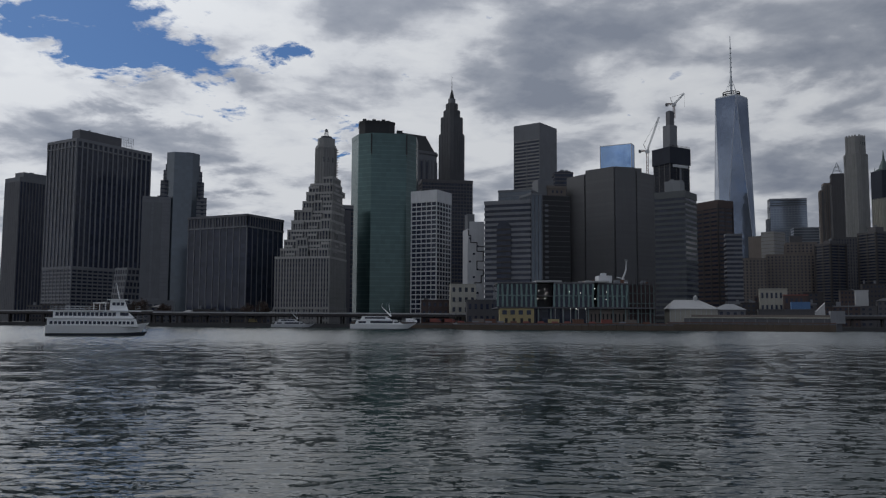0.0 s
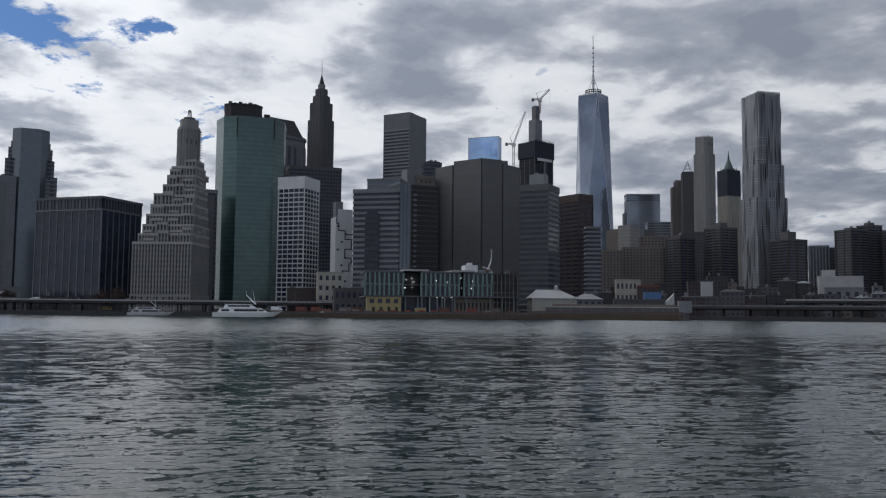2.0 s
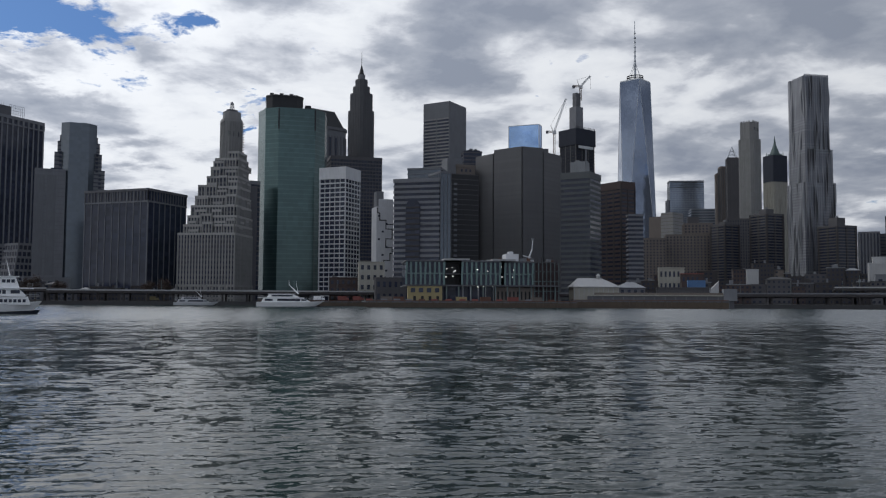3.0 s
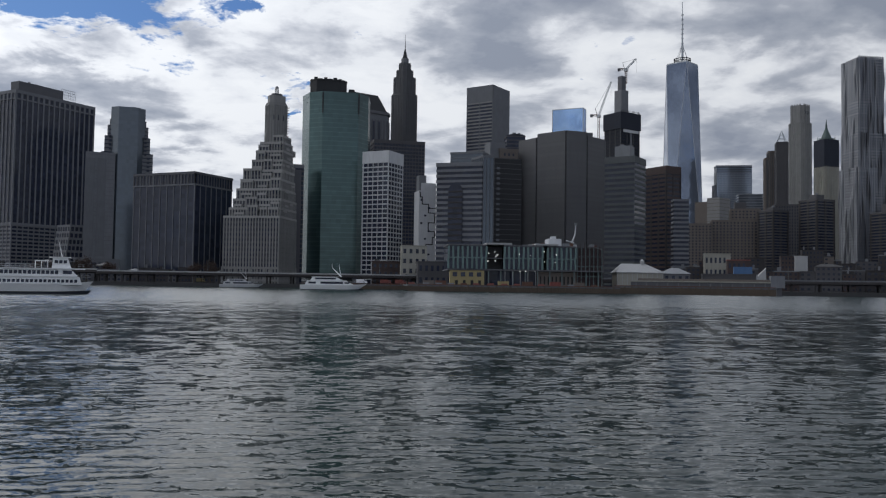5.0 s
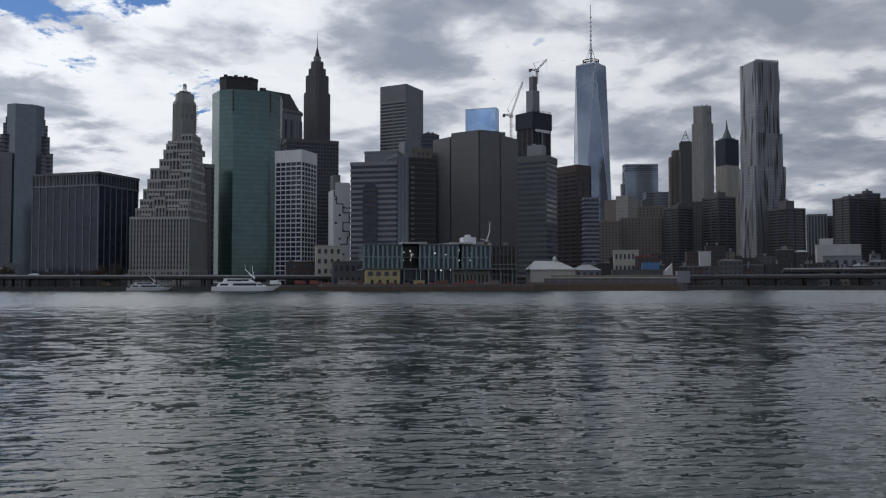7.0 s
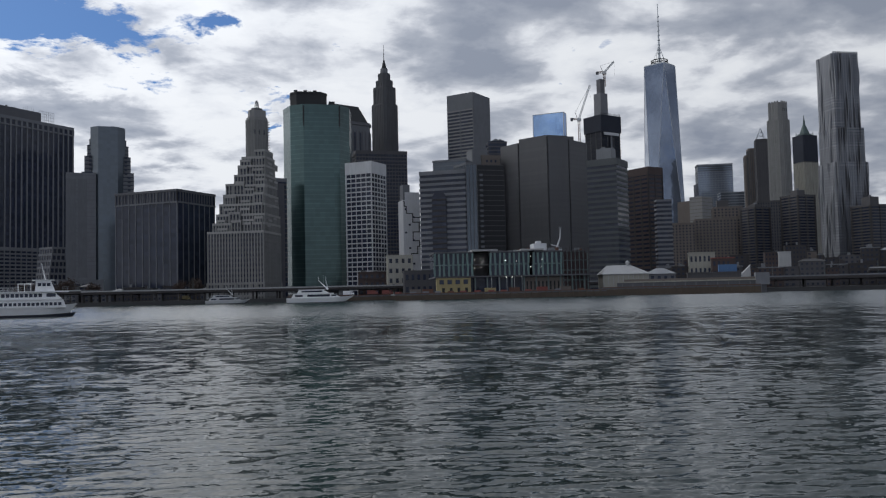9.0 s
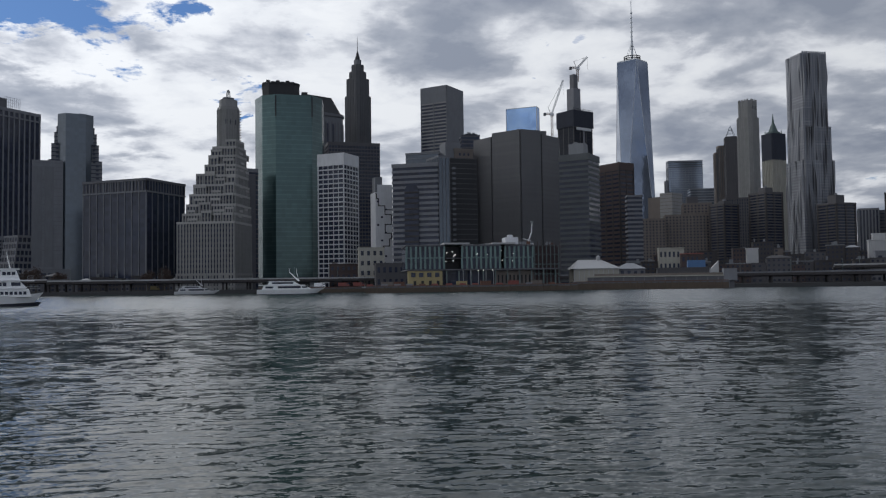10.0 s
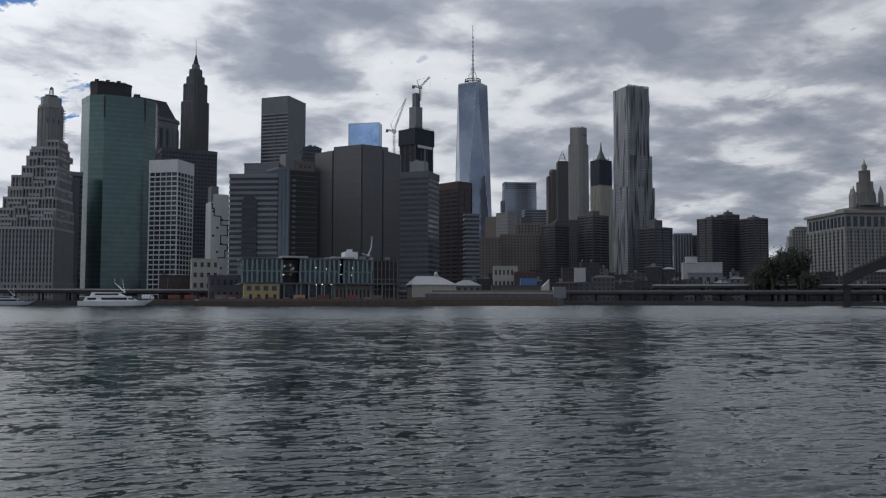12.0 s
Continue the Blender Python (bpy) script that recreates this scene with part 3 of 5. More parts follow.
cap(t, chamfered(-10.5, 9, 21.0, 40, 5), 180.4, 1.2, BLACK, 0.5)
again("roof_unit", box_mesh(5, 8, 6, BLACK), t, (25.5, 18, 169))
again("roof_unit", box_mesh(3, 5, 3.4, GRANITE), t, (29.5, 17, 169))
for i in range(6):
    again("roof_unit", box_mesh(3.2, 3, 2.2, BLACK), pent, (-6 + i * 4.2, 14 + (i % 2) * 4, 182))
body(t, grown(p, 0.3), 0, 8, BLACK, "lobby")
for i in range(2):
    again("stair_roof", box_mesh(4, 4, 10, GRANITE), t, (-4 + i * 34, -2, 0))

# postmodern tower with a hipped roof
t = building("grey postmodern office tower with columns and dark hipped roof", (-47.0, 959.4), 32.8)
p = chamfered(-10, 0, 50, 45, 7)
body(t, p, 0, 205, GRANITE)
piers(t, p, 120, 196, 4.2, 1.3, CONCRETE_D, 0.6)
for i in range(5):
    again("window", box_mesh(2.2, 0.6, 34, GLASS), t, (2 + i * 7.4, -0.3, 160))
cap(t, p, 203, 3.5, CONCRETE_D, 1.4, "cornice")
body(t, grown(p, -1), 206, 228, BLACK, "roof", "dark hipped roof", grown(p, -13))

# stepped art deco tower with spire
t = building("art deco skyscraper with stepped crown and needle spire", (9.9, 1027.9), 44.5)
for x, z0, z1 in ((0, 0, 241), (1.5, 241, 263), (3.8, 263, 272), (5.8, 272, 281)):
    p = chamfered(x - 1.6, x - 1.6, 22.6 - x, 23.6 - x, 2.5 + x * 0.1)
    body(t, p, z0, z1, GREYSTONE)
    piers(t, p, max(z0, 120), z1 - 1, 3.0, 1.0, GREYSTONE, 0.5)
    cap(t, p, z1 - 1.5, 2, GREYSTONE, 0.4)
body(t, chamfered(6.5, 6.5, 14.5, 15.5, 2), 281, 288, GRANITE, "lantern")
bm = bmesh.new()
tube(bm, (10.5, 11, 288), (10.5, 11, 300), 3.6, 0.7, 8)
tube(bm, (10.5, 11, 300), (10.5, 11, 319), 0.5, 0.12)
part("spire", bm, BLACK, t, "dark needle spire")

t = building("plain dark office slab", (-15.8, 903.8), 11)
p = rect(-8, 0, 48.4, 37)
body(t, p, 0, 159, GLASS, "glazing")
bands(t, p, 20, 158, 3.9, 1.2, BROWN, 0.25)
piers(t, p, 0, 159, 3.4, 0.5, BROWN, 0.35)
cap(t, p, 157, 3.5, BROWN, 0.5)

# white gridded tower
t = building("white aluminium office tower with a grid of dark windows", (-5.8, 680.0), 60.5)
p = rect(0, 0, 24, 24.1)
body(t, p, 0, 111, GLASS, "glazing")
bands(t, p, 4, 104, 3.9, 1.0, WHITE, 0.5)
piers(t, p, 0, 105, 4.8, 0.45, WHITE, 0.52)
cap(t, p, 103, 10, WHITE, 0.6)
# white tower with a maze of dark lines
t = building("white tower with a dark maze-like line pattern", (22, 640), 12)
p = rect(-3.5, 0, 10, 16)
body(t, p, 0, 76, WHITE)
body(t, rect(-1.5, 1, 10, 15), 76, 82, WHITE, "upper_wall")
body(t, rect(-3, 2, 2.5, 12), 76, 88, GRANITE, "plant_room")
rng = random.Random(8)
x, z = -1.0, 8.0
def bar(x0, x1, z0, z1, deep):
    again("line_bar", box_mesh(x1 - x0, deep, z1 - z0, BLACK), t, ((x0 + x1) / 2, -deep / 2 + 0.06, z0))


while z < 74:
    nx = max(-2.6, min(9, x + rng.choice((-5, -3.5, 3.5, 5, 6))))
    bar(min(x, nx) - 0.35, max(x, nx) + 0.35, z, z + 0.7, 0.30)
    nz = z + rng.uniform(4, 8)
    bar(nx - 0.35, nx + 0.35, z, min(nz, 75), 0.34)
    x, z = nx, nz
    if rng.random() < 0.5:
        bar(-3.4 if nx < 3 else nx, nx if nx < 3 else 9.9, z - 3, z - 2.3, 0.26)
for i in range(10):
    again("window", box_mesh(1.6, 0.5, 1.4, GLASS), t, (-1.5 + (i % 3) * 3, -0.1, 14 + i * 6))

# horizontally banded block with glass corner
t = building("office block with pale stone and dark glass bands", (62.5, 596.7), 69)
p = rect(0, 0, 30, 34.4)
body(t, p, 0, 92, GLASS, "glazing")
bands(t, p, 6, 92, 4.0, 1.9, CONCRETE, 0.4)
cap(t, p, 90.5, 2.5, CONCRETE, 0.5)
# dark arched reflection on this front, built as a dark glass slab
bm = bmesh.new()
lo = [(14.2, 0.0), (25.0, 0.0)] + [(19.6 + 5.4 * math.cos(k * math.pi / 10), 72 + 5.6 * math.sin(k * math.pi / 10)) for k in range(11)]
fa = [bm.verts.new((-1.2, y, z)) for y, z in lo]
fb = [bm.verts.new((4, y, z)) for y, z in lo]
bm.faces.new(fa[::-1])
bm.faces.new(fb)
for k in range(len(lo)):
    j = (k + 1) % len(lo)
    bm.faces.new((fa[k], fa[j], fb[j], fb[k]))
part("arch_reflection", bm, GLASS, t, "dark arched reflection on the facade, built as a slab")
# darker spandrels carry the stone bands on through the dark reflection
for k in range(17):
    again("spandrel", box_mesh(0.4, 10.6, 1.2, DARKBROWN), t, (-1.25, 19.6, 7 + k * 4))
t = building("blue-grey glass block rising behind a banded front", (67.5, 636.4), 68.9)
p = rect(0, 0, 20, 26.5)
body(t, p, 0, 107, GLASS_GREY, "glazing")
bands(t, p, 90, 107, 4, 0.6, GRANITE, 0.2)
cap(t, p, 105.5, 1.6, GRANITE, 0.3)
t = building("narrow pale glass wing on a chamfered corner", (63.5, 598.0), 20)
p = rect(0, 0, 8.6, 20)
body(t, p, 0, 97, GLASS_GREY, "glazing")
piers(t, p, 0, 98, 2.9, 0.3, GRANITE, 0.3)
cap(t, p, 96.5, 1.6, GRANITE, 0.3)
t = building("dark office tower with pale window returns", (74.5, 640.0), 12.6)
p = rect(0, 0, 25, 30)
body(t, p, 0, 103, BLACK, "glazing")
bands(t, p, 0, 103, 4, 0.6, BROWN, 0.2)
for i in range(20):
    again("window_return", box_mesh(2.6, 0.5, 1.7, CONCRETE), t, (5.5, -0.3, 18 + i * 4))
t = building("beige stone tower with small windows", (90, 713.3), 12.2)
p = rect(0, 0, 17, 28)
body(t, p, 0, 122, TAN)
for i in range(3):
    for k in range(12):
        again("window", box_mesh(1.5, 0.5, 2.2, GLASS), t, (4.5 + i * 4, -0.1, 70 + k * 4.2))
cap(t, p, 120, 2.5, TAN, 0.4)
body(t, rect(-8, 2, 6, 18), 100, 128, GRANITE, "plant_room")

# tall slab with light bands
t = building("tall modernist office slab with pale bands and dark end wall", (116.8, 1000.3), 53.3)
p = rect(0, 0, 41.1, 36.4)
body(t, p, 0, 247, GLASS, "glazing")
bands(t, p, 60, 228, 4.2, 1.7, LIMESTONE, 0.35)
piers(t, p, 0, 246, 18.2, 1.1, GRANITE, 0.5)
body(t, rect(0.5, -0.45, 41, 0.4), 0, 246, GRANITE, "end_wall")
cap(t, p, 228, 20, GRANITE, 0.55)
t = building("dark slab with roof plant", (120.2, 891.2), 2)
p = rect(0, 0, 20, 17.8)
body(t, p, 0, 167, GLASS, "glazing")
bands(t, p, 100, 166, 4, 1.2, BROWN, 0.3)
plant_room(t, 4, 3, 18, 14, 167, 1.5, BLACK, 6)

# mirror-blue slab
t = building("slender mirror-glass tower reflecting blue sky", (307.0, 1344.9), 62.1)
p = rect(0, 0, 17.7, 52.4)
body(t, p, 0, 298, GLASS_SKY, "glazing")
piers(t, p, 0, 298, 60, 0.9, STEEL, 0.4, "corner_trim")
cap(t, p, 297.3, 1.0, STEEL, 0.3)

# massive brown slotted tower
t = building("massive brown-grey office tower with deep vertical slots", (142.1, 685.4), 0)
p = [(108.3 - 142.1, 728.0 - 685.4), (121.0 - 142.1, 706.7 - 685.4), (0, 0), (161.7 - 142.1, 691.3 - 685.4), (181.6 - 142.1, 710.1 - 685.4), (44, 40), (20, 66), (-20, 66)]
# black core: the shade deep in the slots is put into its colour
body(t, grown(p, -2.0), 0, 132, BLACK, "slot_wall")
for i in range(len(p)):
    a, b2 = Vector(p[i]), Vector(p[(i + 1) % len(p)])
    e = (b2 - a)
    d = e.normalized()
    nrm = Vector((d.y, -d.x))
    a2, b3 = a + d * 0.8, b2 - d * 0.8
    q = [tuple(a2), tuple(b3), tuple(b3 - nrm * 3), tuple(a2 - nrm * 3)]
    top = 134.4 if i in (1, 2) else 131.5
    body(t, q, 0, top, SLATE, "facade_panel")
    me = prism_mesh(grown(q, 0.07), 2.4, SLATE)
    for k in range(30):
        again("spandrel", me, t, (0, 0, 10 + k * (top - 14) / 30))
plant_room(t, -8, 14, 26, 44, 132, 3.5, SLATE, 7)

# tower under construction with crane
t = building("skyscraper under construction with netting and concrete core", (319.5, 1161.6), 29.6, category="construction site")
p = rect(0, 0, 38.8, 33.6)
body(t, grown(p, -9), 0, 256, CONCRETE_D, "concrete_core")
for i in range(13):
    cap(t, p, 190 + i * 4.6, 0.9, BLACK, 0.0, "floor_slab")
piers(t, grown(p, -1), 0, 250, 11, 1.2, SLATE, 0.6, "steel_column")
body(t, grown(p, -0.8), 190, 230, NETTING, "netting", "dark safety netting")
again("hoist_mast", box_mesh(3.0, 1.2, 36, CONCRETE), t, (19, -1.0, 192))
body(t, grown(p, 0.9), 230, 254, NETTING, "netting", "dark safety netting")
body(t, grown(p, 0.2), 0, 190, GLASS, "glazing")
again("white_tarp", box_mesh(30, 0.6, 4, WHITE), t, (19, -1.4, 225))
body(t, rect(11, 10, 25, 24), 250, 289, CONCRETE, "concrete_core")
body(t, rect(13.5, 12, 22, 20), 289, 310, CONCRETE_D, "climbing_formwork")
for i in range(16):
    again("guard_post", box_mesh(0.5, 0.5, 4, BLACK), t, (i * 2.5, -0.5, 253))


def crane(label, at, z0, z1, jib, tilt, turn):
    """A luffing tower crane with latticed mast and jib."""
    th = new("tower_crane")
    th.location = (*at, 0)
    th.rotation_euler = (0, 0, radians(turn))
    tagged(th, label, "crane")

    def lattice(name, a, b, w, parent, n):
        bm = bmesh.new()
        a, b = Vector(a), Vector(b)
        d = (b - a).normalized()
        u = d.cross(Vector((0, 1, 0))).normalized() * w
        v = Vector((0, 1, 0)) * w
        cs = (u + v, u - v, -u - v, -u + v)
        for c in cs:
            tube(bm, a + c, b + c, 0.32, n=4)
        for i in range(n):
            f0, f1 = i / n, (i + 1) / n
            for k in range(4):
                tube(bm, a + (b - a) * f0 + cs[k], a + (b - a) * f1 + cs[(k + 1) % 4], 0.2, n=4)
        return part(name, bm, STEEL if name == "jib" else RUST, parent)
    lattice("mast", (0, 0, z0), (0, 0, z1), 1.3, th, 14)
    part("cab", box_bm(-2.5, -2, z1, 3, 2, z1 + 4), WHITE, th)
    top = (jib * math.cos(radians(tilt)), 0, z1 + 4 + jib * math.sin(radians(tilt)))
    lattice("jib", (0, 0, z1 + 3), top, 0.9, th, 16)
    lattice("counter_jib", (0, 0, z1 + 3), (-11, 0, z1 + 4), 1.0, th, 5)
    part("counterweight", box_bm(-12, -1.6, z1 + 1, -8.5, 1.6, z1 + 5), CONCRETE_D, th)
    bm = bmesh.new()
    tube(bm, (-2, 0, z1 + 4), (-5, 0, z1 + 13), 0.35)
    tube(bm, (-5, 0, z1 + 13), top, 0.18, n=4)
    tube(bm, top, (top[0], 0, top[2] - 20), 0.12, n=4)
    part("rigging", bm, BLACK, th)
    return th


def box_bm(*a):
    bm = bmesh.new()
    add_box(bm, *a)
    return bm


crane("luffing tower crane on top of a concrete core", (333.0, 1184.0), 300, 318, 20, 42, -25)
crane("tower crane beside a half-built skyscraper", (291.0, 1175.0), 190, 247, 50, 70, -20)

# banded grey office tower
t = building("grey-green office tower with even horizontal bands", (179.7, 614.3), 53.7)
p = rect(0, 0, 24.4, 23.8)
body(t, p, 0, 101, GLASS, "glazing")
bands(t, p, 3, 100, 4.0, 1.9, BANDGREY, 0.35)
cap(t, p, 98, 5, BANDGREY, 0.4)
plant_room(t, 6, 6, 16, 18, 103, 9, ROOFGREY, 9)
# brick towers
t = building("dark red-brown brick tower", (239.5, 721.3), 26.6)
p = rect(0, 0, 17.4, 27.4)
body(t, p, 0, 108, GLASS, "glazing")
bands(t, p, 0, 108, 3.8, 2.1, BRICK, 0.3)
piers(t, p, 0, 108, 8.7, 1.6, DARKBROWN, 0.4)
cap(t, p, 105, 7, BRICK, 0.5)
t = building("black glass slab behind a brick tower", (246.4, 734.8), -8.5)
body(t, rect(0, 0, 9.2, 14), 0, 109, GLASS, "glazing")
bands(t, rect(0, 0, 9.2, 14), 0, 109, 3.9, 0.8, BLACK, 0.2)
t = building("small pale banded office block", (239.1, 700.3), -8.8)
p = rect(0, 0, 12.8, 10.6)
body(t, p, 0, 79, GLASS, "glazing")
bands(t, p, 0, 80, 3.8, 1.8, CONCRETE, 0.3)

# tallest tower: square base turning to a square top at 45 degrees
t = building("tallest tapering blue mirror-glass skyscraper with mast", (534.0, 1518.0), -4)
H0, H1, h = 56.0, 421.0, 31.5
bm = bmesh.new()
lo = [bm.verts.new((sx * h, sy * h, H0)) for sx, sy in ((-1, -1), (1, -1), (1, 1), (-1, 1))]
r2 = h * 0.93
hi = [bm.verts.new((sx * r2, sy * r2, H1)) for sx, sy in ((0, -1), (1, 0), (0, 1), (-1, 0))]
for i in range(4):
    j = (i + 1) % 4
    bm.faces.new((lo[i], lo[j], hi[i]))
    bm.faces.new((lo[j], hi[j], hi[i]))
bm.faces.new(hi)
part("glazing", bm, GLASS_BLUE, t)
body(t, rect(-h, -h, h, h), 0, H0, GLASS_GREY, "base")
for i in range(4):
    bm = bmesh.new()
    sx, sy = ((-1, -1), (1, -1), (1, 1), (-1, 1))[i]
    for d in (i, (i - 1) % 4):
        q = ((0, -1), (1, 0), (0, 1), (-1, 0))[d]
        tube(bm, (sx * h, sy * h, H0), (q[0] * r2, q[1] * r2, H1), 0.45, n=4)
    part("edge_trim", bm, STEEL, t)
bm = bmesh.new()
prism(bm, [(r2 * 0.98 * a, r2 * 0.98 * b) for a, b in ((0, -1), (1, 0), (0, 1), (-1, 0))], H1, H1 + 2)
part("parapet", bm, STEEL, t)
bm = bmesh.new()
for k in range(24):
    a, b2 = 2 * math.pi * k / 24, 2 * math.pi * (k + 1) / 24
    for z in (424, 428, 432):
        tube(bm, (15 * math.cos(a), 15 * math.sin(a), z), (15 * math.cos(b2), 15 * math.sin(b2), z), 0.9, n=4)
    tube(bm, (15 * math.cos(a), 15 * math.sin(a), 421), (15 * math.cos(a), 15 * math.sin(a), 432), 0.5, n=4)
part("antenna_ring", bm, BLACK, t, "dark ring of roof antennas")
bm = bmesh.new()
tube(bm, (0, 0, 421), (0, 0, 460), 2.6, 2.2, 8)
tube(bm, (0, 0, 460), (0, 0, 505), 1.7, 1.2, 8)
tube(bm, (0, 0, 505), (0, 0, 541), 1.0, 0.7, 8)
for z in (446, 452, 462, 471, 480, 489, 498, 507, 516):
    tube(bm, (0, 0, z), (0, 0, z + 2), 3.2 if z < 455 else 2.3, None, 8)
for k in range(4):
    a = k * math.pi / 2 + 0.4
    tube(bm, (14 * math.cos(a), 14 * math.sin(a), 430), (0, 0, 462), 0.35, n=4)
part("mast", bm, STEEL, t, "ringed steel mast")

# ---------------------------------------------------------------- north part
t = building("steel-blue glass box tower with dark top louvres", (578.1, 1462.2), -11.6)
p = rect(0, 0, 61, 25)
body(t, p, 0, 224, GLASS_STEEL, "glazing")
bands(t, p, 100, 212, 4.1, 0.9, GRANITE, 0.15)
piers(t, p, 0, 212, 5.1, 0.5, GRANITE, 0.25)
for z in (212.5, 216.5, 220.5):
    cap(t, p, z, 1.7, BLACK, 0.25, "louvre")
cap(t, p, 223, 2.4, CONCRETE, 0.4)
body(t, rect(-4.5, 4, -0.3, 22), 0, 190, CONCRETE, "stair_tower")
t = building("tan brick residential slab", (306.2, 846.3), -14.9)


def flats(t, p, z, wall, storey=3.1, bay=3.6, frame=None):
    """A brick block with rows of windows let into it."""
    body(t, p, 0, z, GLASS, "glazing")
    bands(t, p, 0, z, storey, 1.5, wall, 0.25)
    piers(t, p, 0, z, bay, 1.9, wall, 0.28)
    cap(t, p, z - 0.8, 1.6, wall, 0.4)


flats(t, rect(-16, 0, 22, 14), 70, TAN)
t = building("wide tan brick residential slab", (334.0, 857.2), -16.3)
flats(t, rect(0, 0, 48.9, 14), 75, TAN)
t = building("tan brick tower on the ridge of a slab", (357.1, 864.1), -17.5)
flats(t, rect(0, 0, 29.2, 14), 88, TAN)
body(t, rect(4, 4, 16, 12), 88, 96, BROWN, "water_tank_house")
t = building("beige stone tower with blank walls", (370.7, 928.7), 38.2)
body(t, rect(0, 0, 23.5, 16), 0, 108, LIMESTONE)
bands(t, rect(0, 0, 23.5, 16), 40, 106, 4, 0.5, TAN, 0.12, "joint_course")
body(t, rect(0, 16, 20, 32), 0, 104, TAN, "lower_wall")
t = building("small grey-green glass block", (505.0, 1193.2), -13.4)
p = rect(0, 0, 34, 25)
body(t, p, 0, 143, GLASS_GREY, "glazing")
bands(t, p, 60, 143, 4, 1.4, CONCRETE, 0.3)
t = building("stone shaft of a twin tower group", (488.0, 1071.6), -14.8)
p = chamfered(6.0, 0, 19.5, 16, 1.5)
body(t, p, 0, 186, TAN)
piers(t, p, 40, 185, 2.6, 0.9, GREYSTONE, 0.4)
cap(t, p, 184.5, 2.5, TAN, 0.5)
p = chamfered(1.5, 1.5, 7, 14, 1)
body(t, p, 0, 177, GREYSTONE, "lower_shaft")
piers(t, p, 40, 177, 2.6, 0.9, TAN, 0.35)
cap(t, p, 176, 2, TAN, 0.4)
t = building("dark shaft with an open pyramid frame on top", (493.5, 1038.7), -15.4)
p = rect(-3.5, 0, 10.2, 12)
body(t, p, 0, 194, BROWN)
piers(t, p, 40, 193, 2.5, 0.9, BROWN, 0.4)
bm = bmesh.new()
for x, y in ((-2, 1), (9, 1), (9, 11), (-2, 11)):
    tube(bm, (x, y, 194), (3.6, 6, 209), 0.4, n=4)
    for k in (0.3, 0.6):
        tube(bm, (x + (3.6 - x) * k, y + (6 - y) * k, 194 + 15 * k), (x + (3.6 - x) * k + (9 - x if x < 0 else -2 - x) * (1 - k), y + (6 - y) * k, 194 + 15 * k), 0.25, n=4)
part("pyramid_frame", bm, STEEL, t, "open steel pyramid frame")
t = building("dark lower wing of the twin towers", (470.0, 1000.0), -15)
flats(t, rect(0, 0, 30, 16), 108, BROWN, 3.8, 3)

t = building("tall limestone residential tower with notched crown", (612.0, 1204.6), 32.5)
p = chamfered(-6, 0, 20.1, 25.3, 4)
body(t, p, 0, 255, LIMESTONE)
piers(t, p, 60, 254, 3.4, 1.1, LIMESTONE, 0.6)
cap(t, p, 253, 2, LIMESTONE, 0.7)
p = chamfered(-4, 2, 18, 23, 4)
body(t, p, 255, 281, LIMESTONE, "crown")
piers(t, p, 255, 283, 5, 1.8, LIMESTONE, 0.7, "crown_pier")
for i in range(4):
    again("crown_window", box_mesh(2.4, 0.6, 5, GLASS), t, (0.5 + i * 4.4, 1.8, 268))
t = building("neo-gothic tower wrapped in black netting with green pyramid roof", (571.3, 1070.6), 16.9)
p = chamfered(0, 0, 24.1, 20.7, 1.5)
body(t, p, 0, 170, CREAM)
piers(t, p, 40, 169, 3.0, 1.1, CREAM, 0.8)
body(t, grown(p, 0.8), 168, 205, NETTING, "netting", "black netting over scaffolding")
body(t, chamfered(4, 3.5, 20, 17, 2), 205, 208, COPPER, "roof", "green copper pyramid roof", None)
bm = bmesh.new()
prism(bm, chamfered(6, 5, 18, 15.5, 2), 208, 220, chamfered(10.0, 8.6, 14, 12, 0.8))
tube(bm, (12, 10.3, 219), (12, 10.3, 234), 1.9, 0.2, 8)
part("roof", bm, COPPER, t, "green copper pyramid roof")
for x, y in ((4, 3.5), (20, 3.5), (20, 17), (4, 17)):
    bm = bmesh.new()
    tube(bm, (x, y, 205), (x, y, 211), 0.9, 0.15, 8)
    part("pinnacle", bm, COPPER, t)


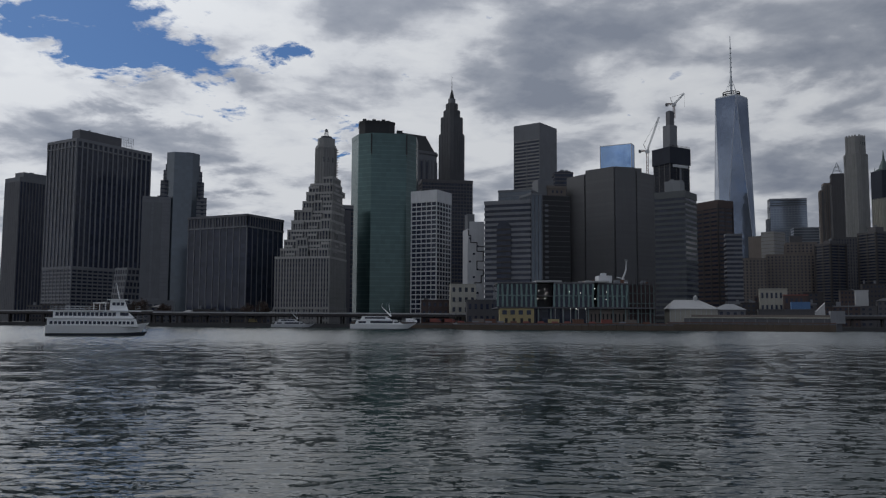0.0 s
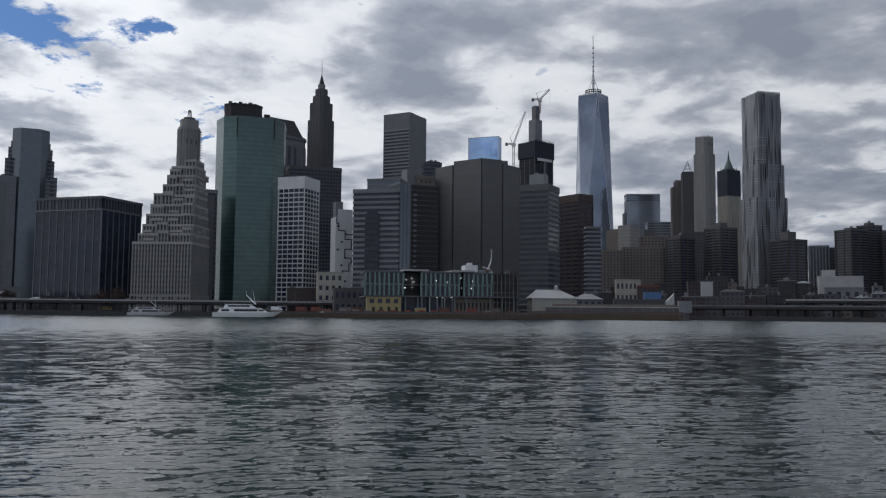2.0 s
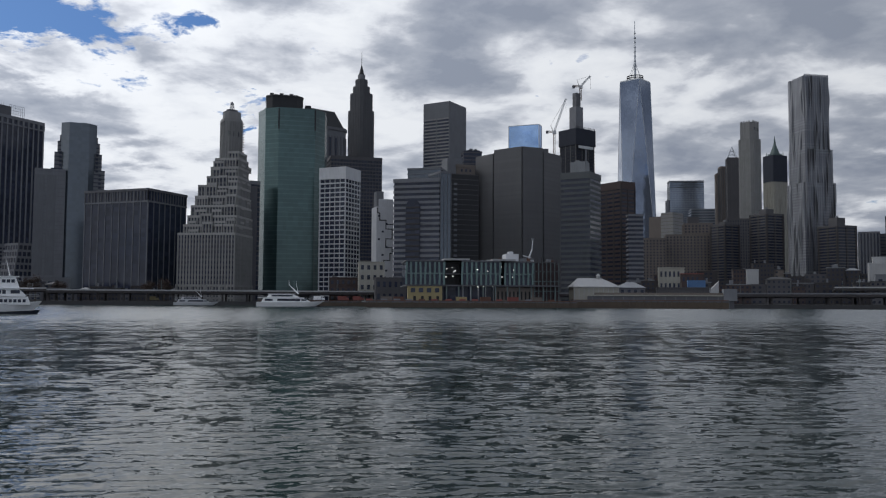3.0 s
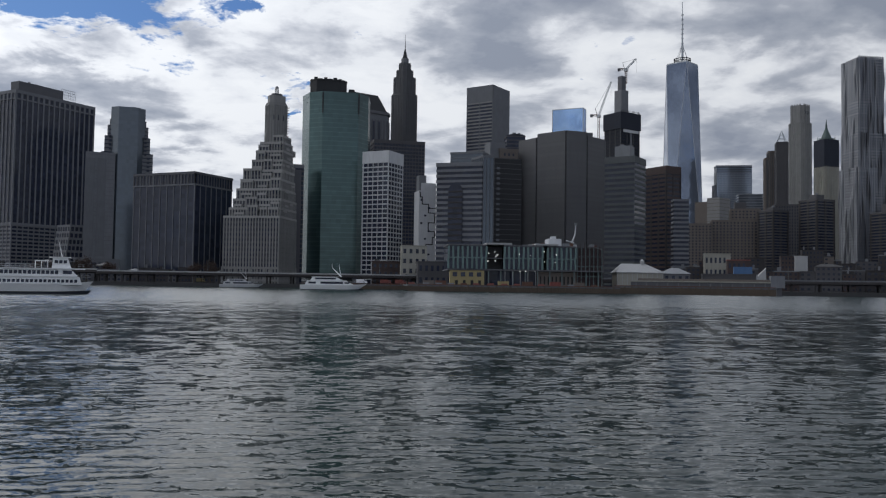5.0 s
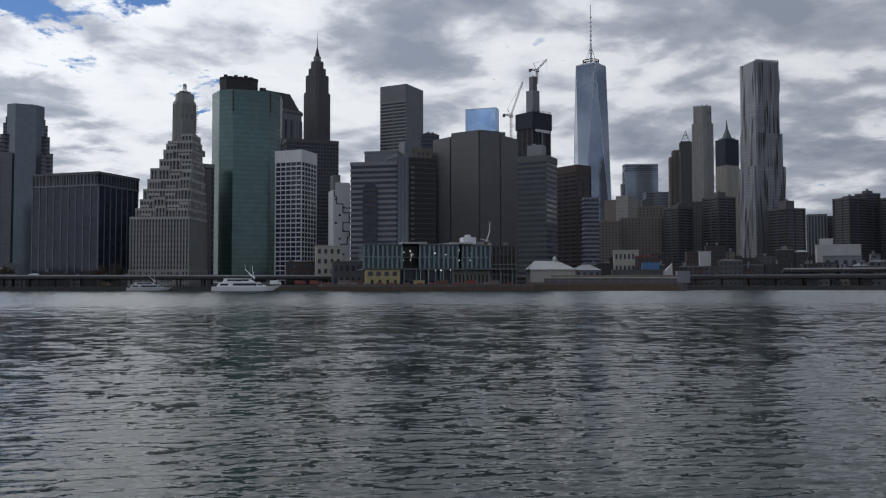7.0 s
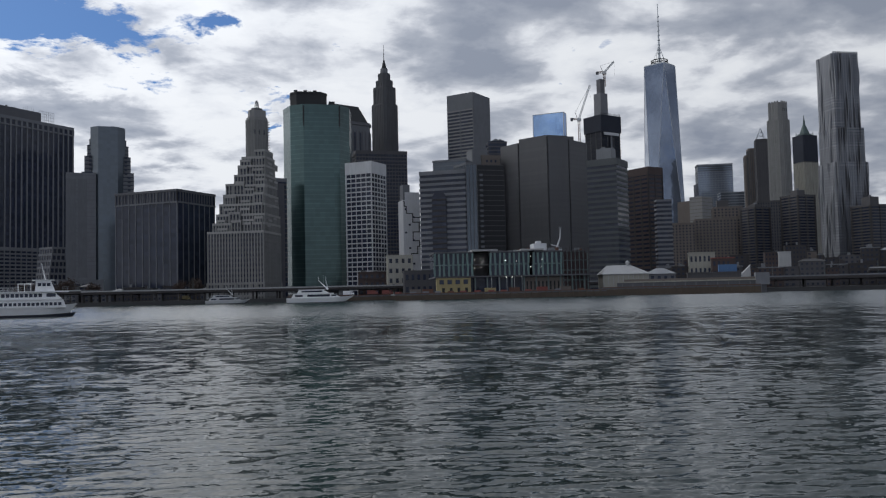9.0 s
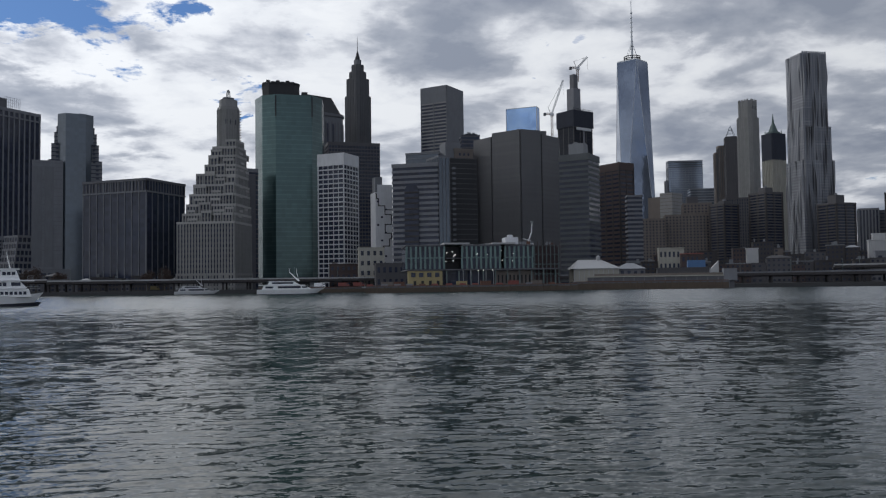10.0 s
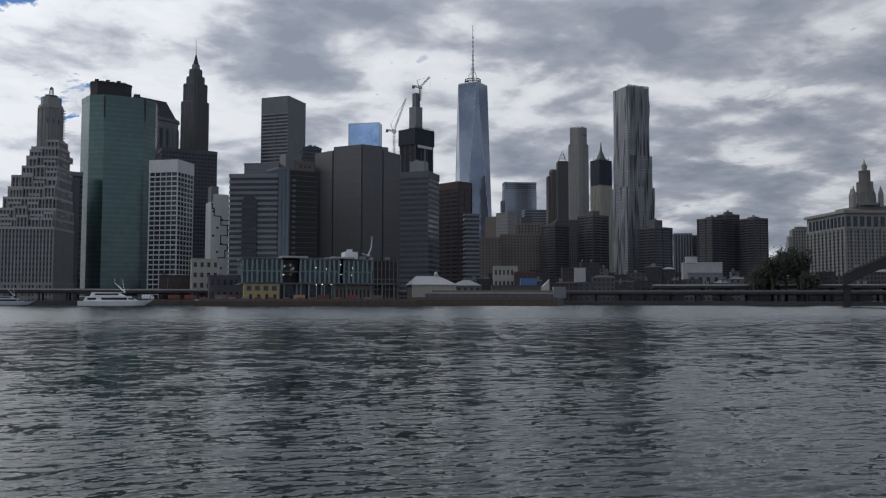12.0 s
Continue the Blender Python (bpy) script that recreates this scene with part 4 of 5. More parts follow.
def rippled_tower():
    """Stainless steel tower whose bays swell and fold as they rise."""
    t = building("very tall residential tower in rippled stainless steel", (515.8, 895.3), 5.1)
    rng = random.Random(3)
    for (x0, y0, x1, y1, z0, z1) in ((-3.0, -1.5, 36.5, 31, 0, 141), (-0.6, -0.8, 34.5, 30.5, 141, 180), (0, 0, 31.5, 30, 180, 265)):
        body(t, rect(x0, y0, x1, y1), z0, z1 - 1, GLASS, "glazing")
        for (ax, ay, bx, by) in ((x0, y0, x1, y0), (x1, y0, x1, y1), (x1, y1, x0, y1), (x0, y1, x0, y0)):
            L = math.hypot(bx - ax, by - ay)
            k = round(L / 2.9)
            for i in range(k):
                cx, cy = ax + (bx - ax) * (i + 0.5) / k, ay + (by - ay) * (i + 0.5) / k
                bm = bmesh.new()
                wd = L / k * rng.choice((0.62, 0.76, 0.88))
                ph, fr = rng.uniform(0, 6.28), rng.uniform(0.025, 0.07)
                n = 30
                prev = None
                for s in range(n + 1):
                    z = z0 + (z1 - z0) * s / n
                    o = 0.30 + 1.9 * max(0.0, math.sin(z * fr + ph + i * 0.9)) ** 2
                    row = [bm.verts.new(q) for q in ((-wd / 2, 0.3, z), (-wd / 4, -o, z), (wd / 4, -o * 0.8, z), (wd / 2, 0.3, z))]
                    if prev:
                        for j in range(3):
                            bm.faces.new((prev[j], prev[j + 1], row[j + 1], row[j]))
                    prev = row
                bm.faces.new(prev)
                ob = part("steel_bay", bm, STAINLESS, t)
                ob.location = (cx, cy, 0)
                ob.rotation_euler = (0, 0, math.atan2(by - ay, bx - ax))
        bands(t, rect(x0, y0, x1, y1), z0, z1, 3.3, 1.5, STAINLESS, 0.25)
    for i in range(11):
        again("roof_fin", box_mesh(1.8, 1.0, 3.4, STAINLESS), t, (1.5 + i * 2.9, 0.2, 264))
    body(t, rect(3, 4, 28, 26), 264, 267, STAINLESS, "plant_room")


rippled_tower()


def slab_flats(label, at, turn, w, d, h, pent):
    t = building(label, at, turn, "brown brick residential towers")
    p = rect(0, 0, w, d)
    body(t, p, 0, h, GLASS, "glazing")
    bands(t, p, 0, h, 2.9, 1.2, BROWN, 0.9, "balcony")
    piers(t, p, 0, h, w / 2, 2.2, DARKBROWN, 0.7)
    cap(t, p, h - 0.6, 1.5, BROWN, 1.0)
    body(t, rect(w * 0.25, d * 0.25, w * 0.7, d * 0.7), h, h + pent, BROWN, "plant_room")
    again("vent", box_mesh(2, 2, 2, ROOFGREY), t, (w * 0.4, d * 0.4, h + pent))


slab_flats("brown brick residential tower with small roof house", (380.6, 815.6), 20.0, 19.4, 19.5, 83.0, 4)
slab_flats("taller brown brick residential tower with roof house", (416.6, 797.8), 17.4, 21.7, 21.9, 93.0, 6)
slab_flats("brown brick residential tower with stepped roof house", (472.4, 766.0), 13.3, 23.5, 23.7, 79.0, 9)
slab_flats("paired brown brick residential tower", (577.7, 816.2), 9.7, 22.0, 22.3, 96.5, 3)
slab_flats("second of two paired brown brick towers", (614.3, 789.1), 7.1, 18.7, 21.6, 95.0, 3)
slab_flats("tall stair core between paired brown brick towers", (601.6, 821.5), 8.6, 18, 14.3, 102.0, 4)
t = building("ribbed concrete office slab", (570.5, 881.5), -27.9)
p = rect(0, 0, 19.9, 15)
body(t, p, 0, 83, GLASS, "glazing")
piers(t, p, 0, 83, 3.3, 1.5, CONCRETE, 0.5)
cap(t, p, 82, 2, CONCRETE, 0.6)
t = building("plain concrete slab beside a ribbed one", (592.6, 878.9), -29)
body(t, rect(0, 0, 14, 15), 0, 82, CONCRETE_D)
bands(t, rect(0, 0, 14, 15), 4, 82, 4, 0.8, GLASS, 0.15, "window_strip")


def municipal():
    t = building("monumental limestone municipal building with colonnade and tiered tower", (752.5, 801.7), -13.2)
    p = rect(0, 0, 80, 90)
    body(t, p, 0, 110, PALESTONE)
    piers(t, p, 12, 88, 9.0, 3.0, PALESTONE, 1.2, edges=(0, 3))
    rest = bmesh.new()
    for e, n in ((0, 18), (3, 20)):
        for i in range(n):
            for k in range(17):
                at = (2.3 + i * 4.5, -0.2, 16 + k * 4.2) if e == 0 else (-0.2, 2.3 + i * 4.5, 16 + k * 4.2)
                if k > 11:
                    again("window", box_mesh(1.9, 0.7, 2.4, GLASS), t, at, 0 if e == 0 else math.pi / 2)
                else:
                    w, d = (0.95, 0.35) if e == 0 else (0.35, 0.95)
                    add_box(rest, at[0] - w, at[1] - d, at[2], at[0] + w, at[1] + d, at[2] + 2.4)
        for i in range(n // 2):
            at = (4 + i * 8.5, -0.3, 91) if e == 0 else (-0.3, 4 + i * 8.5, 91)
            again("colonnade_opening", box_mesh(4.4, 1.0, 12, GLASS), t, at, 0 if e == 0 else math.pi / 2)
    tagged(part("lower_windows", rest, GLASS, t), kind="stuff")
    cap(t, p, 88, 2.2, PALESTONE, 1.4, "string_course")
    cap(t, p, 107, 3.5, PALESTONE, 2.6, "cornice")
    body(t, rect(22, 6, 76, 60), 110, 117, TAN, "roof", "tan tiled attic")
    cx, cy = 34.0, 14.0
    for i, (r, z0, z1) in enumerate(((15, 117, 120), (9.5, 120, 134), (8.0, 134, 146), (5.2, 146, 160), (3.0, 160, 167))):
        poly = [(cx + r * math.cos(a), cy + r * math.sin(a)) for a in (2 * math.pi * k / 16 for k in range(16))]
        drum = body(t, poly, z0, z1, PALESTONE if i else GRANITE, "drum")
        if 0 < i < 4:
            for k in range(16):
                a = 2 * math.pi * k / 16
                bm = bmesh.new()
                tube(bm, (cx + (r + 0.9) * math.cos(a), cy + (r + 0.9) * math.sin(a), z0), (cx + (r + 0.9) * math.cos(a), cy + (r + 0.9) * math.sin(a), z1 - 1), 0.5)
                part("column", bm, PALESTONE, drum)
            cap(t, poly, z1 - 1.2, 1.4, PALESTONE, 1.4, "drum_cornice")
    bm = bmesh.new()
    tube(bm, (cx, cy, 167), (cx, cy, 171), 2.6, 0.8, 10)
    tube(bm, (cx, cy, 171), (cx, cy, 175), 0.7, 0.3, 8)
    part("finial", bm, PALESTONE, t, "gilded finial")
    for dx, dy in ((-17, -4), (15, -8), (-8, 16), (18, 12)):
        bm = bmesh.new()
        tube(bm, (cx + dx, cy + dy, 115), (cx + dx, cy + dy, 130), 3.0, 3.0, 8)
        tube(bm, (cx + dx, cy + dy, 130), (cx + dx, cy + dy, 141), 3.4, 0.3, 8)
        part("turret", bm, PALESTONE, t)


municipal()
t = building("pale stone courthouse block behind", (765.0, 925.0), -30)
flats(t, rect(12, 0, 36, 16), 97, LIMESTONE, 4, 3.5)
body(t, rect(7, 2, 12, 16), 0, 88, LIMESTONE, "lower_wing")
body(t, rect(16, 3, 32, 14), 97, 101, GRANITE, "attic")

# ---------------------------------------------------------------- waterfront
STEELG = surface("green_grey_steel", (0.13, 0.17, 0.17), 0.5, 0.3)


def viaduct(label, a, b, z, wide):
    """Elevated road: deck with edge beams and rail on paired columns."""
    a, b = Vector(a), Vector(b)
    e = b - a
    t = new("elevated_road")
    t.location = (*a, 0)
    t.rotation_euler = (0, 0, math.atan2(e.y, e.x))
    tagged(t, label, "road", kind="structure")
    L = e.length
    part("deck", box_bm(0, 0, z - 1.2, L, wide, z - 0.4), ASPHALT, t)
    part("edge_beam", box_bm(0, -0.5, z - 1.7, L, -0.02, z), DARKBROWN, t)
    part("barrier", box_bm(0, -0.6, z + 0.004, L, -0.2, z + 0.9), OFFWHITE if z > 9.2 else CONCRETE, t, "pale concrete barrier")
    n = int(L / 30)
    for i in range(n):
        bm = bmesh.new()
        tube(bm, (15 + i * 30, 0.4, z - 0.4), (15 + i * 30, 0.4, z + 8), 0.14, 0.09)
        tube(bm, (15 + i * 30, 0.4, z + 8), (15 + i * 30, 3.0, z + 8.6), 0.09, 0.07)
        part("lamp_post", bm, STEELG, t)
    part("edge_beam", box_bm(0, wide + 0.02, z - 2.2, L, wide + 0.5, z + 0.9), CONCRETE_D, t)
    n = int(L / 16)
    for i in range(n + 1):
        for y in (2, wide - 2):
            again("column", box_mesh(1.2, 1.2, z - 1.2 - LAND, DARKBROWN), t, (i * L / n, y, LAND))
        again("cross_beam", box_mesh(1.4, wide, 1.0, DARKBROWN), t, (i * L / n, wide / 2, z - 2.2))
    return t


viaduct("elevated riverside road on concrete columns", (-620, 720), (-205, 590), 10.5, 22)
viaduct("elevated riverside road on concrete columns", (-205, 590), (60, 594), 9.5, 22)
viaduct("elevated riverside road on concrete columns", (60, 594), (235, 545), 9.0, 22)
viaduct("elevated riverside road on concrete columns", (235, 518), (450, 420), 9.0, 22)
viaduct("elevated riverside road on concrete columns", (450, 420), (640, 300), 9.0, 22)
viaduct("higher ramp road behind the riverside road", (318, 520), (500, 425), 13.5, 9)


def car(at, z, turn, mat, label):
    """A saloon car: body with raked cabin, glass and four wheels."""
    t = new("car")
    t.location = (*at, z)
    t.rotation_euler = (0, 0, radians(turn))
    tagged(t, label, "car", "cars on the elevated road")
    bm = bmesh.new()
    cabin(bm, -2.2, 2.2, 0.9, 0.3, 0.95, 0.1, 0.15, 0.05)
    part("body", bm, mat, t)
    bm = bmesh.new()
    cabin(bm, -1.7, 1.0, 0.8, 0.95, 1.5, 0.5, 0.7, 0.12)
    part("cabin", bm, GLASS, t)
    again("roof", box_mesh(1.4, 1.3, 0.06, mat), t, (-0.4, 0, 1.5))
    for x in (-1.35, 1.35):
        for y in (-0.8, 0.8):
            bm = bmesh.new()
            tube(bm, (x, y - 0.1, 0.32), (x, y + 0.1, 0.32), 0.32, None, 10)
            part("wheel", bm, BLACK, t)


def cabin(bm, x0, x1, half, z0, z1, rake0=0.2, rake1=1.0, tumble=0.15):
    v = [bm.verts.new(q) for q in ((x0, -half, z0), (x1, -half, z0), (x1, half, z0), (x0, half, z0),
                                    (x0 + rake0, -half + tumble, z1), (x1 - rake1, -half + tumble, z1), (x1 - rake1, half - tumble, z1), (x0 + rake0, half - tumble, z1))]
    for f in ((3, 2, 1, 0), (4, 5, 6, 7), (0, 1, 5, 4), (1, 2, 6, 5), (2, 3, 7, 6), (3, 0, 4, 7)):
        bm.faces.new([v[i] for i in f])


def low_block(label, at, turn, w, d, h, wall, storeys=2, bay=4.0, roof=None, name="low_building", ridge=0.0):
    """A low waterfront building with let-in windows and a flat or pitched roof."""
    t = building(label, at, turn, name=name)
    t.location.z = LAND
    h -= LAND
    shell = body(t, rect(0, 0, w, d), 0, h, wall)
    sh = h / storeys
    for s in range(storeys):
        for i in range(int(w / bay)):
            again("window", box_mesh(bay * 0.45, 0.3, sh * 0.45, GLASS), shell, (bay * (i + 0.5), -0.06, s * sh + sh * 0.28))
    if ridge:
        bm = bmesh.new()
        v = [bm.verts.new(q) for q in ((-0.6, -0.6, h), (w + 0.6, -0.6, h), (w + 0.6, d + 0.6, h), (-0.6, d + 0.6, h), (d * 0.35, d / 2, h + ridge), (w - d * 0.35, d / 2, h + ridge))]
        for f in ((0, 1, 5, 4), (1, 2, 5), (2, 3, 4, 5), (3, 0, 4), (3, 2, 1, 0)):
            bm.faces.new([v[i] for i in f])
        part("roof", bm, roof or ROOFGREY, t, "pale hipped metal roof")
    else:
        cap(t, rect(0, 0, w, d), h, 0.7, roof or wall, 0.3)
    return t


# pier with the glass market building
def pier_deck(label, at, turn, w, d, z):
    t = new("pier")
    t.location = (*at, 0)
    t.rotation_euler = (0, 0, radians(turn))
    tagged(t, label, "pier", kind="structure")
    part("deck", box_bm(0, 0, z - 0.8, w, d, z), CONCRETE_D, t)
    part("fender_wall", box_bm(0, -0.3, -0.5, w, 0.2, z - 0.9), TIMBER, t, "dark timber fender wall")
    part("curb", box_bm(0, 0.02, z + 0.004, w, 0.5, z + 0.4), RUST, t)
    for i in range(int(w / 4)):
        again("pile", box_mesh(0.6, 0.6, z + 0.3, TIMBER), t, (2 + i * 4, -0.7, -0.5))
    return t


pier_deck("concrete pier deck on dark timber piles", (8, 468), 1.6, 122, 60, 3.6)
pier_deck("low concrete quay with timber fenders", (130, 484), -14.2, 90, 40, 4.5)
pier_deck("low dark pier along the river", (-60, 548), 2, 70, 24, 3.2)


def market_hall():
    t = building("glass market hall under construction with green ribbed panels", (32.4, 494), 0.4, name="market_hall")
    t.location.z = 3.6
    z0, z1 = 9.5, 23.6
    # ground floor, set back behind columns
    body(t, rect(4, 6, 82, 50), 0, z0, GLASS, "lower_glazing")
    part("floor_slab", box_bm(0, 0, z0 - 0.5, 94, 56, z0 + 0.3), CONCRETE_D, t)
    for i in range(13):
        again("column", box_mesh(0.7, 0.7, z0 - 0.5, STEELG), t, (2 + i * 7.4, 1.2, 0))
    # upper floors: two glazed boxes with an open bay between
    for x0, x1, y0 in ((0, 22.5, 0), (33.5, 56.5, 0.4), (60, 77, 2.5)):
        pane = part("upper_glazing", box_bm(x0, y0, z0 + 0.3, x1, 40, z1), GLASS, t)
        k = round((x1 - x0) / 2.85)
        for i in range(k + 1):
            x = x0 + (x1 - x0) * i / k
            ob = again("rib_panel", box_mesh(1.15, 0.9, (z1 - z0) / 2 - 0.5, RIB), pane, (x, y0 - 0.35, z0 + 0.4))
            ob.rotation_euler = (0, 0.03 if i % 2 else -0.03, 0)
            ob = again("rib_panel", box_mesh(1.15, 0.9, (z1 - z0) / 2 - 0.5, RIB), pane, (x, y0 - 0.35, (z0 + z1) / 2 + 0.2))
            ob.rotation_euler = (0, -0.03 if i % 2 else 0.03, 0)
        part("middle_rail", box_bm(x0, y0 - 0.5, (z0 + z1) / 2 - 0.3, x1, y0 - 0.01, (z0 + z1) / 2 + 0.3), RIB, t)
        part("roof_edge", box_bm(x0 - 0.4, y0 - 0.9, z1, x1 + 0.4, 40, z1 + 0.8), CONCRETE_D, t)
    part("open_bay_wall", box_bm(22.7, 8, z0 + 0.3, 33.3, 40, z1), BLACK, t)
    part("open_bay_floor", box_bm(22.7, 0.5, (z0 + z1) / 2 - 0.4, 33.3, 8, (z0 + z1) / 2), CONCRETE_D, t)
    part("roof_edge", box_bm(22.7, -0.6, z1 + 0.9, 38, 38, z1 + 2.0), OFFWHITE, t, "pale roof fascia")
    part("roof_edge", box_bm(52, -0.3, z1 + 0.9, 66, 38, z1 + 1.9), OFFWHITE, t, "pale roof fascia")
    part("roof_plant", box_bm(62, 10, z1 + 0.9, 70, 22, z1 + 5.6), WHITE, t)
    part("roof_plant", box_bm(64, 12, z1 + 5.6, 67, 16, z1 + 7.2), WHITE, t)
    part("roof_plant", box_bm(71, 12, z1 + 0.9, 80, 24, z1 + 3), ROOFGREY, t)
    # yellow sheathed lower storey
    part("sheathing", box_bm(1.0, 0.4, 0, 21.5, 6, z0 - 0.6), YELLOW, t, "yellow sheathing boards")
    for i in range(4):
        again("opening", box_mesh(2.6, 0.5, 2.6, GLASS), t, (4 + i * 4.8, 0.35, 5.2))
        again("opening", box_mesh(1.6, 0.5, 2.8, BLACK), t, (5 + i * 4.6, 0.3, 0.2))
    part("sheathing", box_bm(54, 3.4, 0, 78, 6, z0 - 1), TAN, t, "tan sheathing boards")
    for i in range(9):
        again("opening", box_mesh(0.9, 0.4, 5, BLACK), t, (56 + i * 2.4, 3.3, 1))
    # raw steel end bay
    part("unclad_wall", box_bm(78, 4, 0, 94, 44, z1 - 1), BRICKDARK, t, "rust-red unclad end bay")
    for i in range(7):
        again("steel_post", box_mesh(0.5, 0.6, z1, STEELG), t, (78.5 + i * 2.5, 3.4, 0))
    for k in range(3):
        part("floor_edge", box_bm(78, 3.0, 6 + k * 6, 94, 3.9, 6.6 + k * 6), STEELG, t)
    bm = bmesh.new()
    for i in range(8):
        tube(bm, (78 + i * 2.3, 2.6, 0), (78 + i * 2.3, 2.6, z1 + 1.5 + (i * 7 % 3)), 0.14, n=4)
    for k in range(5):
        tube(bm, (77.5, 2.6, 4.5 + k * 4.6), (95, 2.6, 4.5 + k * 4.6), 0.13, n=4)
        tube(bm, (78 + k * 3, 2.6, 4.5 * k), (81 + k * 3, 2.6, 4.5 * k + 4.5), 0.1, n=4)
    part("scaffold", bm, BRICKDARK, t, "dark red tube scaffold")
    crng = random.Random(17)
    for i in range(16):
        w, h = crng.uniform(0.8, 3.2), crng.uniform(0.6, 2.0)
        again("roof_clutter", box_mesh(w, 1.6, h, crng.choice((ROOFGREY, RUST, OFFWHITE, BRICKDARK))), t, (crng.uniform(40, 92), crng.uniform(3, 12), z1 + 0.8))
    for i in range(5):
        bm = bmesh.new()
        tube(bm, (34 + i * 4.6, 0.2, 0), (34 + i * 4.6, 0.2, z0), 0.16, n=6)
        part("prop", bm, STEEL, t)
    # work lamps left burning
    for x, y, z in ((25, 7.6, 19.5), (28.5, 7.6, 20.2), (30.2, 7.6, 18.4), (29.2, 7.6, 17.6), (24.5, 7.6, 14.5), (28.8, 7.6, 14.8), (57.8, 2, 20.6), (58, 2, 14.6), (64.5, 2.0, 14.4), (43, 1, 8.6), (46.5, 1, 8.6), (52, 1, 8.8), (49, 0, 18), (42.5, 0, 18.6), (65, 2, 18.8)):
        o = new("work_lamp", box_mesh(0.36, 0.3, 0.36, LAMP))
        o.parent, o.location = t, (x, y - 0.7, z)


RIB = surface("green_glass_rib", (0.12, 0.185, 0.183), 0.3, 0.2, 0.3, 0.3, 0.2)
BRICKDARK = surface("rust_red_primer", (0.055, 0.035, 0.038), 0.8)
LAMP = bpy.data.materials.new("lamp_glow")
LAMP.use_nodes = True
LAMP.node_tree.nodes["Principled BSDF"].inputs["Emission Color"].default_value = (1, 0.97, 0.9, 1)
LAMP.node_tree.nodes["Principled BSDF"].inputs["Emission Strength"].default_value = 2.5
market_hall()


def boom_lift(at, z):
    """A boom lift parked on the roof with its white arm up."""
    t = new("boom_lift")
    t.location = (*at, z)
    tagged(t, "white boom lift with its arm raised on a roof", "lift")
    part("chassis", box_bm(-3.0, -1.2, 0.5, 2.6, 1.2, 1.7), WHITE, t)
    part("turret", box_bm(-1.6, -1.0, 1.7, 1.2, 1.0, 2.9), ROOFGREY, t)
    bm = bmesh.new()
    tube(bm, (-0.6, 0, 2.6), (1.6, 0, 8.5), 0.55, 0.45, 6)
    tube(bm, (1.6, 0, 8.5), (2.0, 0, 14.6), 0.42, 0.3, 6)
    part("boom", bm, WHITE, t)
    part("basket", box_bm(1.2, -0.8, 14.4, 2.8, 0.8, 15.5), ROOFGREY, t)
    bm = bmesh.new()
    tube(bm, (-4.2, 0, 4.6), (1.0, 0, 3.4), 0.3, 0.4, 6)
    part("counter_arm", bm, WHITE, t)
    for x in (-2.2, 1.8):
        for y in (-1.2, 1.2):
            bm = bmesh.new()
            tube(bm, (x, y - 0.2, 0.5), (x, y + 0.2, 0.5), 0.5, None, 10)
            part("wheel", bm, BLACK, t)


low_block("unfinished roof deck behind the market hall", (101.0, 500.0), 0.4, 24, 20, 26.6, DARKBROWN, 3, 4)
boom_lift((109.5, 506), 27.3)

def fish_shed():
    """Cream market shed: plain walls with a base row of doors, broad hipped roof with eaves and a cupola."""
    t = building("cream wooden fish-market shed with broad pale hipped roof", (136.2, 501.8), -7.2, name="market_shed")
    t.location.z = LAND
    w, d, h = 28.0, 22.0, 10.4
    shell = body(t, rect(0, 0, w, d), 0, h, CREAM)
    for i in range(6):
        again("door_opening", box_mesh(1.3, 0.4, 2.8 - (i % 2) * 0.5, GLASS), shell, (10.5 + i * 2.9, -0.06, 1.6))
    for i in range(10):
        again("batten", box_mesh(0.25, 0.2, h - 0.4, OFFWHITE), shell, (0.4 + i * 3.0, -0.05, 0.1))
    part("fascia", box_bm(-0.5, -0.5, h - 0.5, w + 0.5, -0.12, h - 0.02), OFFWHITE, t)
    bm = bmesh.new()
    v = [bm.verts.new(q) for q in ((-1, -1, h), (w + 1, -1, h), (w + 1, d + 1, h), (-1, d + 1, h), (4, d * 0.5, h + 5.6), (w - 9, d * 0.5, h + 5.6))]
    for f in ((0, 1, 5, 4), (1, 2, 5), (2, 3, 4, 5), (3, 0, 4), (3, 2, 1, 0)):
        bm.faces.new([v[i] for i in f])
    roof = part("roof", bm, PALEROOF, t, "pale grey standing-seam hipped roof")
    for i in range(11):
        bm = bmesh.new()
        k = i / 10
        tube(bm, (-0.6 + (w + 1.2) * k, -0.9, h + 0.08), (4.2 + (w - 13.4) * k, d * 0.5 - 0.2, h + 5.55), 0.09, n=4)
        part("seam", bm, PALEROOF, roof)
    bm = bmesh.new()
    tube(bm, (17, d * 0.5, h + 5), (17, d * 0.5, h + 7.2), 1.2, 1.2, 8)
    tube(bm, (17, d * 0.5, h + 7.2), (17, d * 0.5, h + 8.6), 1.5, 0.15, 8)
    part("cupola", bm, OFFWHITE, t)


